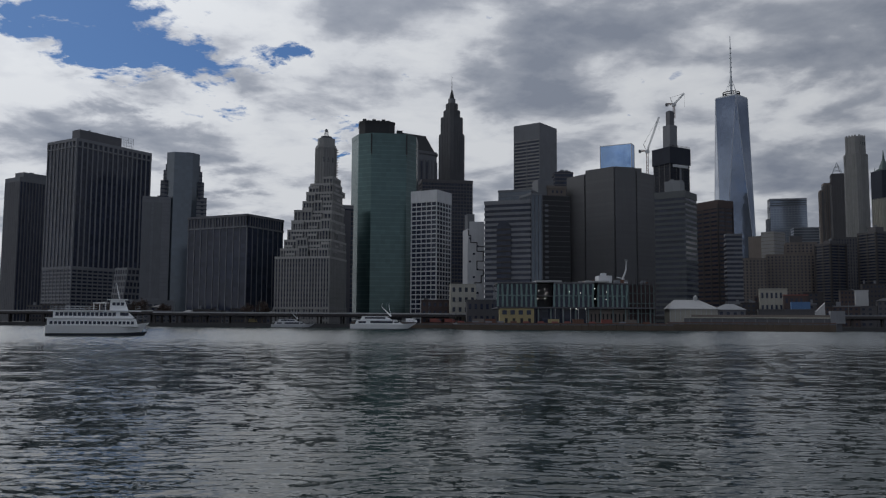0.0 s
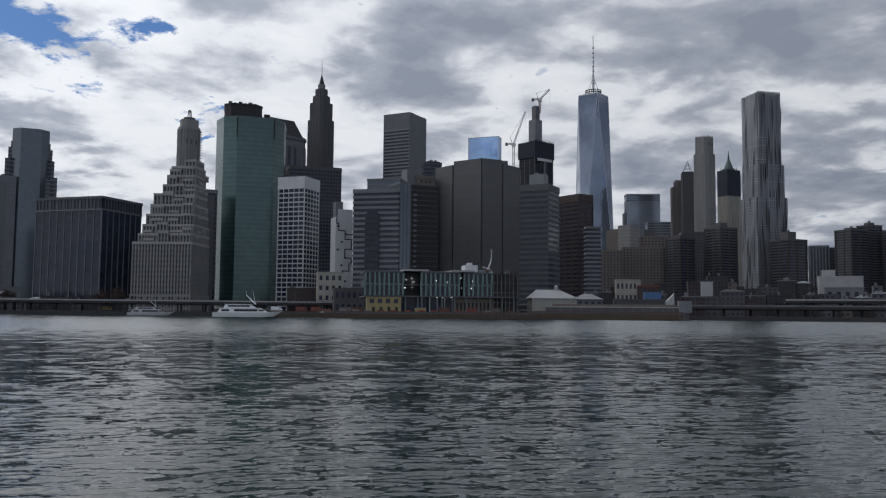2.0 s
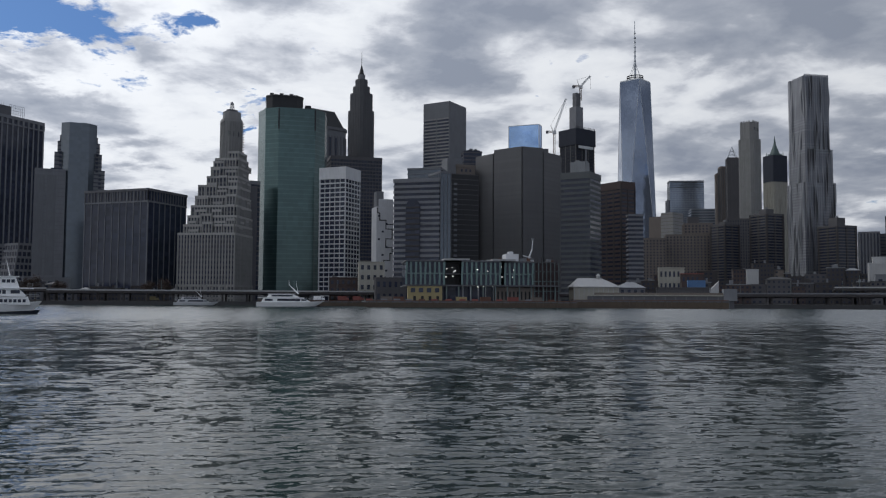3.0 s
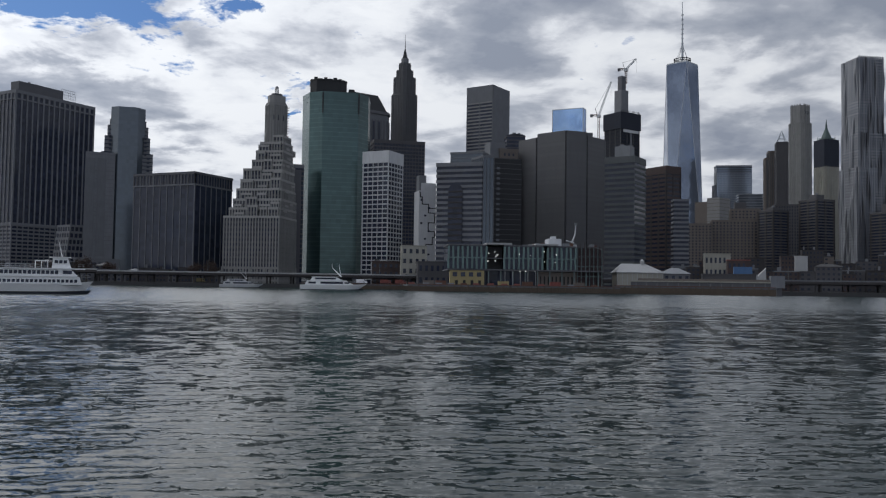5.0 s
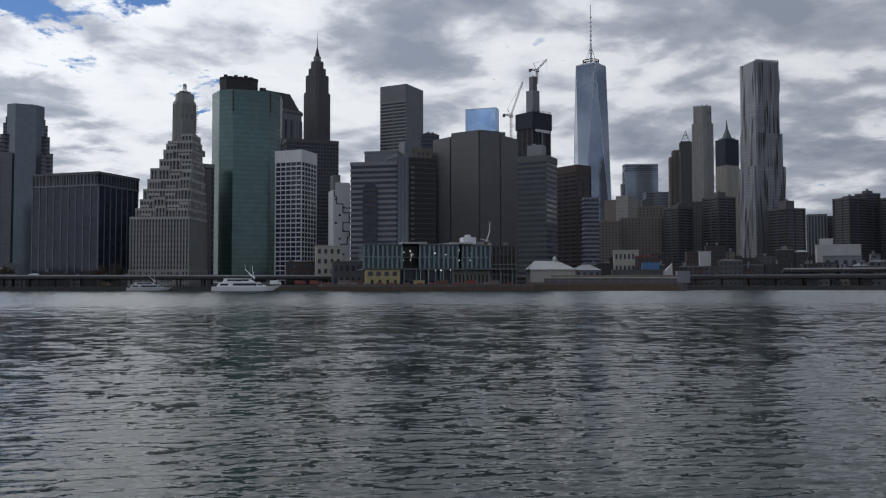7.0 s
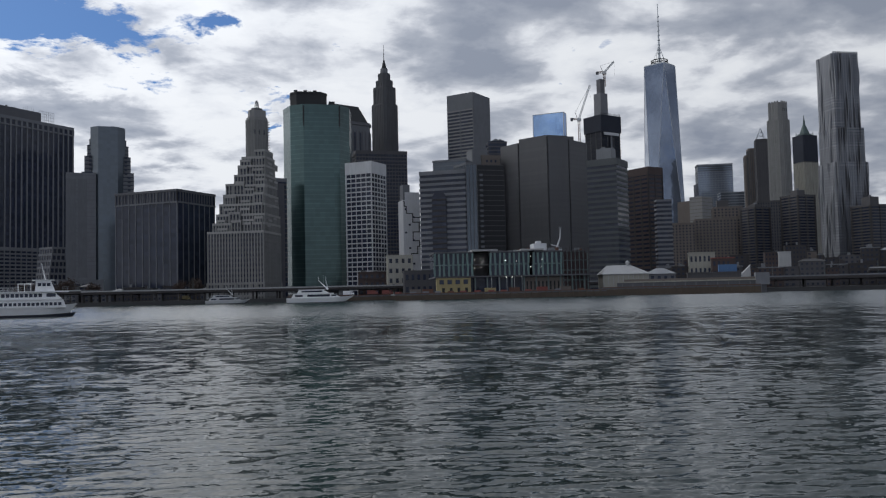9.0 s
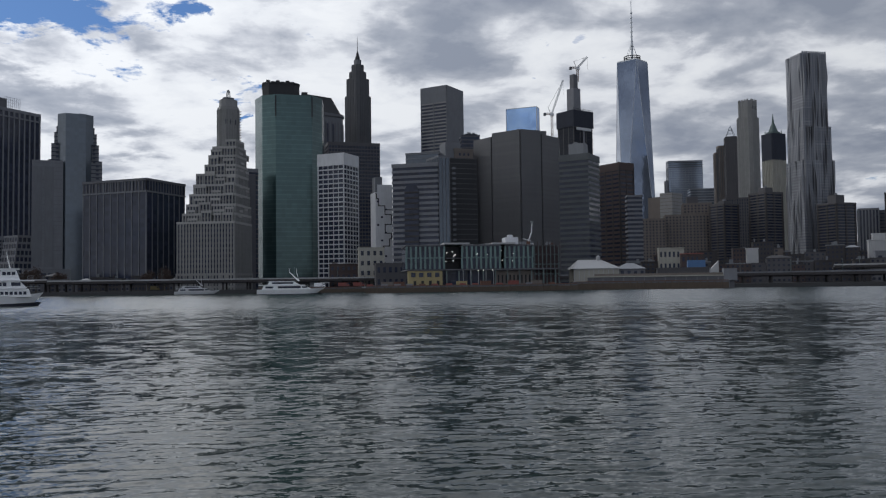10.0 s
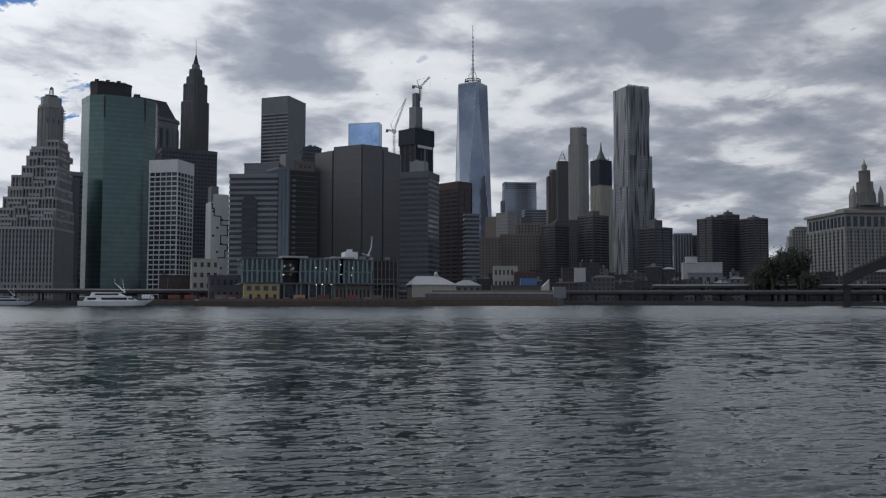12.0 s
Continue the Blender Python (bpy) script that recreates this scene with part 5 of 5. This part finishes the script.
PALEROOF = surface("pale_grey_metal_roof", (0.30, 0.305, 0.315), 0.5, 0.1)
fish_shed()
low_block("dark gabled shed beside the fish market", (164.5, 500.0), -9, 16, 16, 12.5, CONCRETE_D, 2, 4, ROOFGREY, "market_shed", 3.6)
low_block("low beige brick building with square windows", (5.5, 600), 4.5, 18.2, 12, 31, CREAM, 4, 4.5)
low_block("low brown brick waterfront building", (16.6, 575), 3.3, 24, 12, 19, BROWN, 2, 4)
low_block("low dark brown building behind the elevated road", (-16, 620), 3, 40, 14, 20, BRICK, 3, 4)
low_block("cream low-rise with cornice", (220.4, 579.5), -15.8, 17.7, 12, 28, CREAM, 3, 3)
low_block("red-roofed low brick building", (227.2, 555.3), -17.2, 14.6, 10, 23, BRICK, 3, 3, REDPAINT)
low_block("white blank-walled modern low block", (385.3, 584.4), -28.4, 30.6, 14, 33, OFFWHITE, 1, 40)
low_block("white rooftop stair house on a modern block", (392.0, 590.0), -28.4, 9, 8, 38, OFFWHITE, 1, 20)
low_block("white modern low block with terraces", (378, 566), -28.4, 26, 10, 24, CONCRETE, 2, 6)
low_block("small white rooftop house", (435, 548.4), -33.4, 7, 6, 30, OFFWHITE, 1, 20)
low_block("white rooftop box over brick warehouses", (284.0, 574.0), -21.2, 8.0, 7, 27, OFFWHITE, 1, 20)


def street(labels, a, b, heights, seed, walls):
    """A street front of single houses, unlike in width, height and roof."""
    rng = random.Random(seed)
    a, b = Vector(a), Vector(b)
    e = b - a
    turn, u = math.degrees(math.atan2(e.y, e.x)), e.normalized()
    s = 0.0
    while s < e.length - 5:
        w = min(rng.uniform(6, 17), e.length - s)
        h = rng.uniform(*heights)
        wall = rng.choice(walls)
        at = a + u * s + Vector((-u.y, u.x)) * rng.uniform(0, 5)
        t = low_block(labels[wall.name], tuple(at), turn, w - 0.15, 11, h, wall, max(2, int(h / 3.6)), rng.choice((2.6, 3.2, 4.0)), rng.choice((ROOFGREY, wall, ASPHALT)), "town_house", rng.choice((0, 0, 0, 2.0)))
        for i in range(rng.randint(0, 3)):
            k = rng.uniform(0.8, 2.6)
            again("roof_unit", box_mesh(k, k * 0.8, rng.uniform(0.8, 3.2), rng.choice((ROOFGREY, DARKBROWN, CONCRETE))), t, (rng.uniform(2, w - 2), rng.uniform(2, 8), h - LAND + 0.6))
        s += w


HOUSES = {"red_brick": "old red-brown brick waterfront house", "brown_brick": "dark brown brick town house", "dark_concrete": "low grey rendered building by the waterfront",
          "tan_brick": "tan brick low-rise with even windows", "dark_brown_stone": "sooty dark stone low-rise building", "concrete": "pale concrete low-rise by the waterfront"}
street(HOUSES, (178, 600), (262, 575), (13, 20), 11, (BRICK, BROWN, DARKBROWN, CONCRETE_D))
street(HOUSES, (244, 572), (312, 545), (13, 20), 12, (BRICK, BRICK, BROWN))
street(HOUSES, (309, 560), (392, 520), (11, 20), 13, (BROWN, DARKBROWN, DARKBROWN, TAN))
street(HOUSES, (352, 545), (470, 470), (10, 19), 14, (CONCRETE_D, BROWN, DARKBROWN, DARKBROWN))
street(HOUSES, (240, 690), (360, 650), (20, 36), 15, (BROWN, TAN, BRICK, DARKBROWN))
street(HOUSES, (360, 650), (520, 560), (18, 32), 16, (BROWN, DARKBROWN, CONCRETE_D))
street(HOUSES, (470, 600), (640, 470), (16, 36), 17, (DARKBROWN, BROWN, CONCRETE_D))
street(HOUSES, (-16, 620), (60, 622), (12, 24), 18, (BRICK, BROWN, DARKBROWN))
street(HOUSES, (-330, 660), (-120, 640), (8, 17), 19, (DARKBROWN, CONCRETE_D, BROWN))


def tree(label, at, h, r, seed, leaf, clumps=900, size=1.0):
    """Tapered trunk, limbs, and a crown of many small leaf clumps with gaps."""
    rng = random.Random(seed)
    t = new("tree")
    t.location = (*at, LAND)
    tagged(t, label, "tree")
    bm = bmesh.new()
    tube(bm, (0, 0, 0), (0, 0, h * 0.45), h * 0.035, h * 0.022, 8)
    tips = []
    for i in range(9):
        a, k = rng.uniform(0, 6.28), rng.uniform(0.35, 0.95)
        z0 = h * rng.uniform(0.3, 0.5)
        tip = (r * k * math.cos(a), r * k * math.sin(a), h * rng.uniform(0.55, 0.95))
        tube(bm, (0, 0, z0), tip, h * 0.014, h * 0.004, 5)
        tips.append(tip)
    part("trunk", bm, BARK, t)
    bm = bmesh.new()
    for i in range(clumps):
        c = Vector(rng.choice(tips)) + Vector((rng.gauss(0, r * 0.28), rng.gauss(0, r * 0.28), rng.gauss(0, h * 0.09)))
        u = Vector((rng.gauss(0, 1), rng.gauss(0, 1), rng.gauss(0, 1))).normalized()
        v = u.orthogonal().normalized()
        w = u.cross(v) * 0.32 * size
        v = v * 0.55 * size
        bm.faces.new([bm.verts.new(q) for q in (c - v, c + w, c + v, c - w)])
    part("crown", bm, leaf, t)
    return t


for i, (az, dist, h, r) in enumerate(((39.7, 610, 33, 8), (38.9, 604, 27, 7), (40.4, 606, 31, 8), (38.1, 612, 21, 7), (41.0, 600, 18, 5))):
    tree("dense dark green tree behind the elevated road", (dist * math.sin(radians(az)), dist * math.cos(radians(az))), h, r, 30 + i, LEAF, 3600, 1.35)
for i, x in enumerate((-262, -248, -236, -226, -212, -150, -136)):
    tree("thin reddish street tree by the elevated road", (x, 628 + (i % 3) * 4), 13 + i % 4, 4.5, 50 + i, LEAFRED)


def container(label, at, turn, w, d, z, h, mat):
    t = new("site_container")
    t.location = (*at, z)
    t.rotation_euler = (0, 0, radians(turn))
    tagged(t, label, "container")
    part("body", box_bm(0, 0, 0, w, d, h), mat, t)
    for i in range(int(w / 1.2)):
        again("corrugation", box_mesh(0.3, 0.12, h - 0.4, mat), t, (0.8 + i * 1.2, -0.03, 0.2))


low_block("dark quayside shed carrying a blue hoarding", (196, 519), -17.7, 34, 12, 12.5, BROWN, 1, 60)
container("blue tarpaulin hoarding on a shed roof", (215.8, 517.2), -17.7, 11, 6, 13.2, 4.6, BLUE)


def tent():
    t = new("white_tent")
    t.location = (219.8, 493.2, 4.5)
    t.rotation_euler = (0, 0, radians(-19))
    tagged(t, "white peaked fabric tent on the quay", "tent")
    bm = bmesh.new()
    v = [bm.verts.new(q) for q in ((0, 0, 0), (5.4, 0, 0), (5.4, 4, 0), (0, 4, 0), (0.6, 0.4, 7), (5.4, 0.4, 12), (5.6, 3.4, 12.5), (1, 3.4, 8))]
    for f in ((0, 1, 5, 4), (1, 2, 6, 5), (2, 3, 7, 6), (3, 0, 4, 7), (4, 5, 6, 7)):
        bm.faces.new([v[i] for i in f])
    part("canopy", bm, OFFWHITE, t)
    for x in (0.1, 5.3):
        again("pole", box_mesh(0.3, 0.3, 8, STEEL), t, (x, -0.2, 0))


tent()


def quay_wall():
    """Long two-step concrete quay wall with a pale ledge, ending in a gate block."""
    t = building("long weathered concrete quay wall with a pale ledge", (139, 481.2), -14.2, category="wall", name="quay_wall")
    part("wall", box_bm(0, 2.0, 0, 84, 3.2, 7.2), CONCRETE_D, t)
    part("ledge", box_bm(0, 1.4, 7.204, 84, 3.6, 7.9), CREAM, t)
    part("upper_wall", box_bm(4, 3.0, 7.904, 80, 3.6, 9.2), TAN, t)
    for i in range(14):
        again("buttress", box_mesh(0.5, 0.5, 6.6, CONCRETE), t, (3 + i * 6, 1.8, 0.2))
    part("gate_block", box_bm(78, 0.8, 4.5, 85.5, 6, 11.5), CONCRETE, t)


quay_wall()


def barrier(at, turn, mat, label):
    t = new("site_barrier")
    t.location = (*at, 3.6)
    t.rotation_euler = (0, 0, radians(turn))
    tagged(t, label, "barrier", "barriers on the pier")
    bm = bmesh.new()
    cabin(bm, -1.9, 1.9, 0.3, 0, 1.25, 0.1, 0.1, 0.2)
    part("body", bm, mat, t)
    for x in (-1.2, 1.2):
        again("foot", box_mesh(0.4, 0.9, 0.12, BLACK), t, (x, 0, 0.004))


def truck(at, z, turn, mat, label):
    t = new("site_truck")
    t.location = (*at, z)
    t.rotation_euler = (0, 0, radians(turn))
    tagged(t, label, "truck")
    bm = bmesh.new()
    cabin(bm, 4.4, 6.6, 1.15, 0.7, 3.0, 0.1, 0.7, 0.1)
    part("cab", bm, mat, t)
    part("cargo_box", box_bm(-1.0, -1.2, 0.8, 4.2, 1.2, 3.3), mat, t)
    again("side_window", box_mesh(1.0, 2.2, 0.7, GLASS), t, (5.5, 0, 2.0))
    part("chassis", box_bm(-1, -0.9, 0.5, 6.5, 0.9, 0.7), BLACK, t)
    for x in (0.2, 1.4, 5.6):
        for y in (-1.0, 1.0):
            bm = bmesh.new()
            tube(bm, (x, y - 0.15, 0.5), (x, y + 0.15, 0.5), 0.5, None, 10)
            part("wheel", bm, BLACK, t)


RB = random.Random(21)
CARS = ((BOATWHITE, "white saloon car on the elevated road"), (BOATGREY, "silver saloon car on the elevated road"), (BOATDARK, "dark saloon car on the elevated road"), (REDPAINT, "dull red saloon car on the elevated road"))
for (ax, ay), (bx, by), z, n in (((-205, 590), (60, 594), 9.1, 7), ((235, 518), (450, 420), 8.6, 8), ((450, 420), (640, 300), 8.6, 5)):
    turn = math.degrees(math.atan2(by - ay, bx - ax))
    nx, ny = -math.sin(radians(turn)), math.cos(radians(turn))
    for i in range(n):
        k, lane = (i + RB.uniform(0.2, 0.8)) / n, RB.choice((2.6, 6.0))
        m, l = CARS[(i * 3 + n) % 4]
        car((ax + (bx - ax) * k + nx * lane, ay + (by - ay) * k + ny * lane), z, turn, m, l)
for i in range(15):
    m, l = RB.choice(((REDPAINT, "faded red plastic site barrier"), (RUST, "rust-brown steel site barrier"), (CONCRETE, "pale concrete site barrier")))
    barrier((10 + i * 7.6 + RB.uniform(-0.8, 0.8), 470.5 + RB.uniform(0, 9)), RB.uniform(-6, 10), m, l)
for x, y, m, l in ((-8, 562, REDPAINT, "red box truck parked on the quay"), (2, 563, REDPAINT, "red box truck parked on the quay"), (-24, 562, BOATWHITE, "white box truck parked on the quay"), (-140, 600, YELLOW, "yellow works truck by the quay")):
    truck((x, y), LAND + 0.7 if x > -100 else LAND, 2, m, l)
for x, y, m, l in ((17, 474, TAN, "stack of tan timber sheets"), (24, 476, RUST, "rust-brown steel container on the pier"), (74, 475, RUST, "rust-brown steel container on the pier"), (90, 474, REDPAINT, "faded red steel container on the pier"), (104, 475, TAN, "tan site container on the pier"), (60, 475, YELLOW, "yellow site container on the pier")):
    container(l, (x, y), 2, 6.1, 2.4, 3.604, 2.5, m)


def bridge_ramp():
    """The stone approach of the great bridge, rising to the right over an arch."""
    t = building("dark masonry bridge approach rising over an arch", (354, 380), -43, category="bridge", name="bridge_approach")
    bm = bmesh.new()
    n = 24
    rows = []
    for i in range(n + 1):
        u = i / n
        x = u * 120
        top = 17.5 + 0.47 * x if x < 26 else 29.7 + 0.12 * (x - 26)
        low = 11 + 12 * math.sin(min(1, u * 4) * math.pi / 2)
        if u > 0.55:
            low = LAND
        rows.append((x, low, top))
    grid = [[bm.verts.new((x, y, z)) for y, z in ((0, lo), (0, hi), (26, hi), (26, lo))] for x, lo, hi in rows]
    for a, b in zip(grid, grid[1:]):
        for k in range(4):
            bm.faces.new((a[k], b[k], b[(k + 1) % 4], a[(k + 1) % 4]))
    bm.faces.new(grid[0][::-1])
    bm.faces.new(grid[-1])
    part("approach_wall", bm, BLACK, t)
    body(t, rect(0, 4, 4, 24), 0, 12, BLACK, "pier_base")
    bm = bmesh.new()
    for (x, lo, hi), (x2, lo2, hi2) in zip(rows, rows[1:]):
        tube(bm, (x, -0.4, hi + 0.6), (x2, -0.4, hi2 + 0.6), 0.4, n=4)
    part("railing", bm, DARKBROWN, t)


bridge_ramp()


# ---------------------------------------------------------------- boats
def hull(bm, L, B, z0, z1, flare=0.15, stern=0.85, rake=0.10, n=16):
    """Lofted hull: bow at +x."""
    rows = []
    for i in range(n + 1):
        u = i / n
        half = B / 2 * (stern + (1 - stern) * min(1, u * 4)) * (1 - max(0, (u - 0.6) / 0.4) ** 2.0)
        half = max(half, 0.04)
        sheer = z1 + max(0, u - 0.55) ** 2 * (z1 - z0) * 1.6
        x = u * L
        xl = x - rake * L * max(0, (u - 0.6) / 0.4) ** 1.5
        rows.append([bm.verts.new(q) for q in ((xl, -half * (1 - flare), z0), (x, -half, sheer), (x, half, sheer), (xl, half * (1 - flare), z0))])
    for a, b in zip(rows, rows[1:]):
        for k in range(4):
            bm.faces.new((a[k], b[k], b[(k + 1) % 4], a[(k + 1) % 4]))
    bm.faces.new(rows[0][::-1])
    bm.faces.new(rows[-1])
    bmesh.ops.recalc_face_normals(bm, faces=bm.faces[:])


def rail(bm, x0, x1, y, z, h=1.0, step=1.4):
    for k in (0.5, 1.0):
        tube(bm, (x0, y, z + h * k), (x1, y, z + h * k), 0.04, n=4)
    for i in range(int((x1 - x0) / step) + 1):
        tube(bm, (x0 + i * step, y, z), (x0 + i * step, y, z + h), 0.04, n=4)


def ferry(at, turn):
    t = new("ferry")
    t.location = (*at, 0)
    t.rotation_euler = (0, 0, radians(turn))
    tagged(t, "white two-deck sightseeing ferry under way on the river", "boat")
    L, B = 31.0, 8.0
    bm = bmesh.new()
    hull(bm, L, B, 0.55, 2.5, 0.2, 0.95, 0.09)
    part("hull", bm, BOATWHITE, t)
    bm = bmesh.new()
    hull(bm, L * 0.985, B * 0.86, -0.6, 0.58, 0.1, 0.95, 0.05)
    part("boot_top", bm, BOATDARK, t, "dark blue waterline band")
    bm = bmesh.new()
    cabin(bm, 0.4, 27.6, 3.7, 2.2, 4.1, 0.0, 0.8)
    cab = part("main_cabin", bm, BOATWHITE, t)
    for s in (-1, 1):
        for i in range(20):
            again("window", box_mesh(0.85, 0.14, 0.72, GLASS), cab, (1.6 + i * 1.27, s * 3.68, 2.75))
    part("upper_deck", box_bm(-0.2, -3.9, 4.1, 26.0, 3.9, 4.3), BOATWHITE, t)
    bm = bmesh.new()
    cabin(bm, 2.0, 26.4, 3.3, 4.3, 5.9, 0.0, 2.2)
    cab = part("upper_cabin", bm, BOATWHITE, t)
    for s in (-1, 1):
        for i in range(14):
            again("window", box_mesh(0.95, 0.3, 0.85, GLASS), cab, (3.2 + i * 1.3, s * 3.2, 4.75))
        again("side_window", box_mesh(2.6, 0.3, 0.8, GLASS), cab, (23.2, s * 3.2, 4.8))
    again("forward_window", box_mesh(1.0, 5.0, 0.8, GLASS), t, (25.0, 0, 4.8))
    part("sun_deck", box_bm(0.6, -3.7, 5.9, 28.4, 3.7, 6.12), BOATWHITE, t)
    bm = bmesh.new()
    cabin(bm, 18.6, 24.4, 2.2, 6.12, 8.7, 0.3, 1.2)
    cab = part("wheelhouse", bm, BOATWHITE, t)
    for s in (-1, 1):
        for i in range(3):
            again("window", box_mesh(1.0, 0.3, 0.75, GLASS), cab, (19.9 + i * 1.3, s * 2.06, 7.35))
    again("forward_window", box_mesh(0.5, 3.4, 0.75, GLASS), t, (23.55, 0, 7.35))
    part("wheelhouse_roof", box_bm(17.8, -2.6, 8.7, 24.2, 2.6, 8.88), BOATWHITE, t)
    part("canopy", box_bm(13.6, -2.4, 7.9, 17.6, 2.4, 8.02), BOATWHITE, t)
    bm = bmesh.new()
    tube(bm, (21.6, 0, 8.8), (20.4, 0, 12.9), 0.16, 0.06)
    tube(bm, (20.8, -1.2, 10.6), (21.2, 1.2, 10.6), 0.07)
    for y in (-2.0, 2.0):
        for x in (13.8, 15.6, 17.4):
            tube(bm, (x, y, 6.1), (x, y, 7.95), 0.07)
    part("mast", bm, BOATWHITE, t)
    bm = bmesh.new()
    rail(bm, 1.2, 15, -3.5, 6.05)
    rail(bm, 1.2, 15, 3.5, 6.05)
    rail(bm, 26.5, 28.2, -3.4, 6.1)
    rail(bm, 26, 30, -1.4, 3.6)
    part("railing", bm, STEEL, t)
    return t


def yacht(label, at, turn, L, white):
    t = new("motor_yacht")
    t.location = (*at, 0)
    t.rotation_euler = (0, 0, radians(turn))
    tagged(t, label, "boat")
    k = L / 36.0
    bm = bmesh.new()
    hull(bm, L, 7.6 * k, 0.35 * k, 2.8 * k, 0.2, 0.9, 0.14)
    part("hull", bm, white, t)
    bm = bmesh.new()
    hull(bm, L * 0.96, 6.6 * k, -0.6, 0.36 * k, 0.1, 0.9, 0.06)
    part("boot_top", bm, BOATDARK, t, "dark waterline band")
    bm = bmesh.new()
    cabin(bm, 2.5 * k, 29 * k, 3.3 * k, 2.7 * k, 5.0 * k, 1.2 * k, 4.5 * k, 0.3 * k)
    cab = part("saloon", bm, white, t)
    for s in (-1, 1):
        again("side_window", box_mesh(12 * k, 0.4, 1.15 * k, GLASS), cab, (17 * k, s * 3.2 * k, 3.35 * k))
        again("side_window", box_mesh(4.0 * k, 0.4, 1.0 * k, GLASS), cab, (6.6 * k, s * 3.2 * k, 3.4 * k))
        again("side_window", box_mesh(2.6 * k, 0.4, 0.8 * k, GLASS), cab, (25 * k, s * 3.1 * k, 3.5 * k))
    part("upper_deck", box_bm(0.8 * k, -3.4 * k, 5.0 * k, 25 * k, 3.4 * k, 5.25 * k), white, t)
    bm = bmesh.new()
    cabin(bm, 5.5 * k, 22.5 * k, 2.8 * k, 5.25 * k, 7.0 * k, 1.0 * k, 3.2 * k, 0.3 * k)
    cab = part("upper_saloon", bm, white, t)
    for s in (-1, 1):
        again("side_window", box_mesh(11 * k, 0.5, 0.85 * k, GLASS), cab, (13.5 * k, s * 2.65 * k, 5.75 * k))
    part("hardtop", box_bm(6 * k, -2.9 * k, 7.0 * k, 20.5 * k, 2.9 * k, 7.2 * k), white, t)
    bm = bmesh.new()
    tube(bm, (22 * k, 0, 7.1 * k), (17 * k, 0, 12.0 * k), 0.5 * k, 0.15 * k)
    tube(bm, (17 * k, 0, 11.6 * k), (16.9 * k, 0, 14.4 * k), 0.12 * k, 0.05)
    tube(bm, (20.8 * k, 0, 11.8 * k), (20.8 * k, 0, 14.0 * k), 0.10 * k, 0.05)
    tube(bm, (22 * k, -1.8 * k, 7.1 * k), (20.8 * k, 0, 11.8 * k), 0.12 * k)
    part("radar_arch", bm, white, t)
    bm = bmesh.new()
    rail(bm, 25 * k, 34 * k, -1.2 * k, 3.9 * k)
    rail(bm, 1 * k, 5.5 * k, -3.2 * k, 5.25 * k)
    part("railing", bm, STEEL, t)
    return t


ferry((-102.7, 216.4), 21).scale = (0.81, 0.81, 1.08)
yacht("sleek white three-deck motor yacht moored by the pier", (-49.4, 446.0), 1.5, 35.5, BOATWHITE)
yacht("smaller grey-white excursion yacht moored by the quay", (-107.0, 520.0), 12, 27.0, BOATGREY)
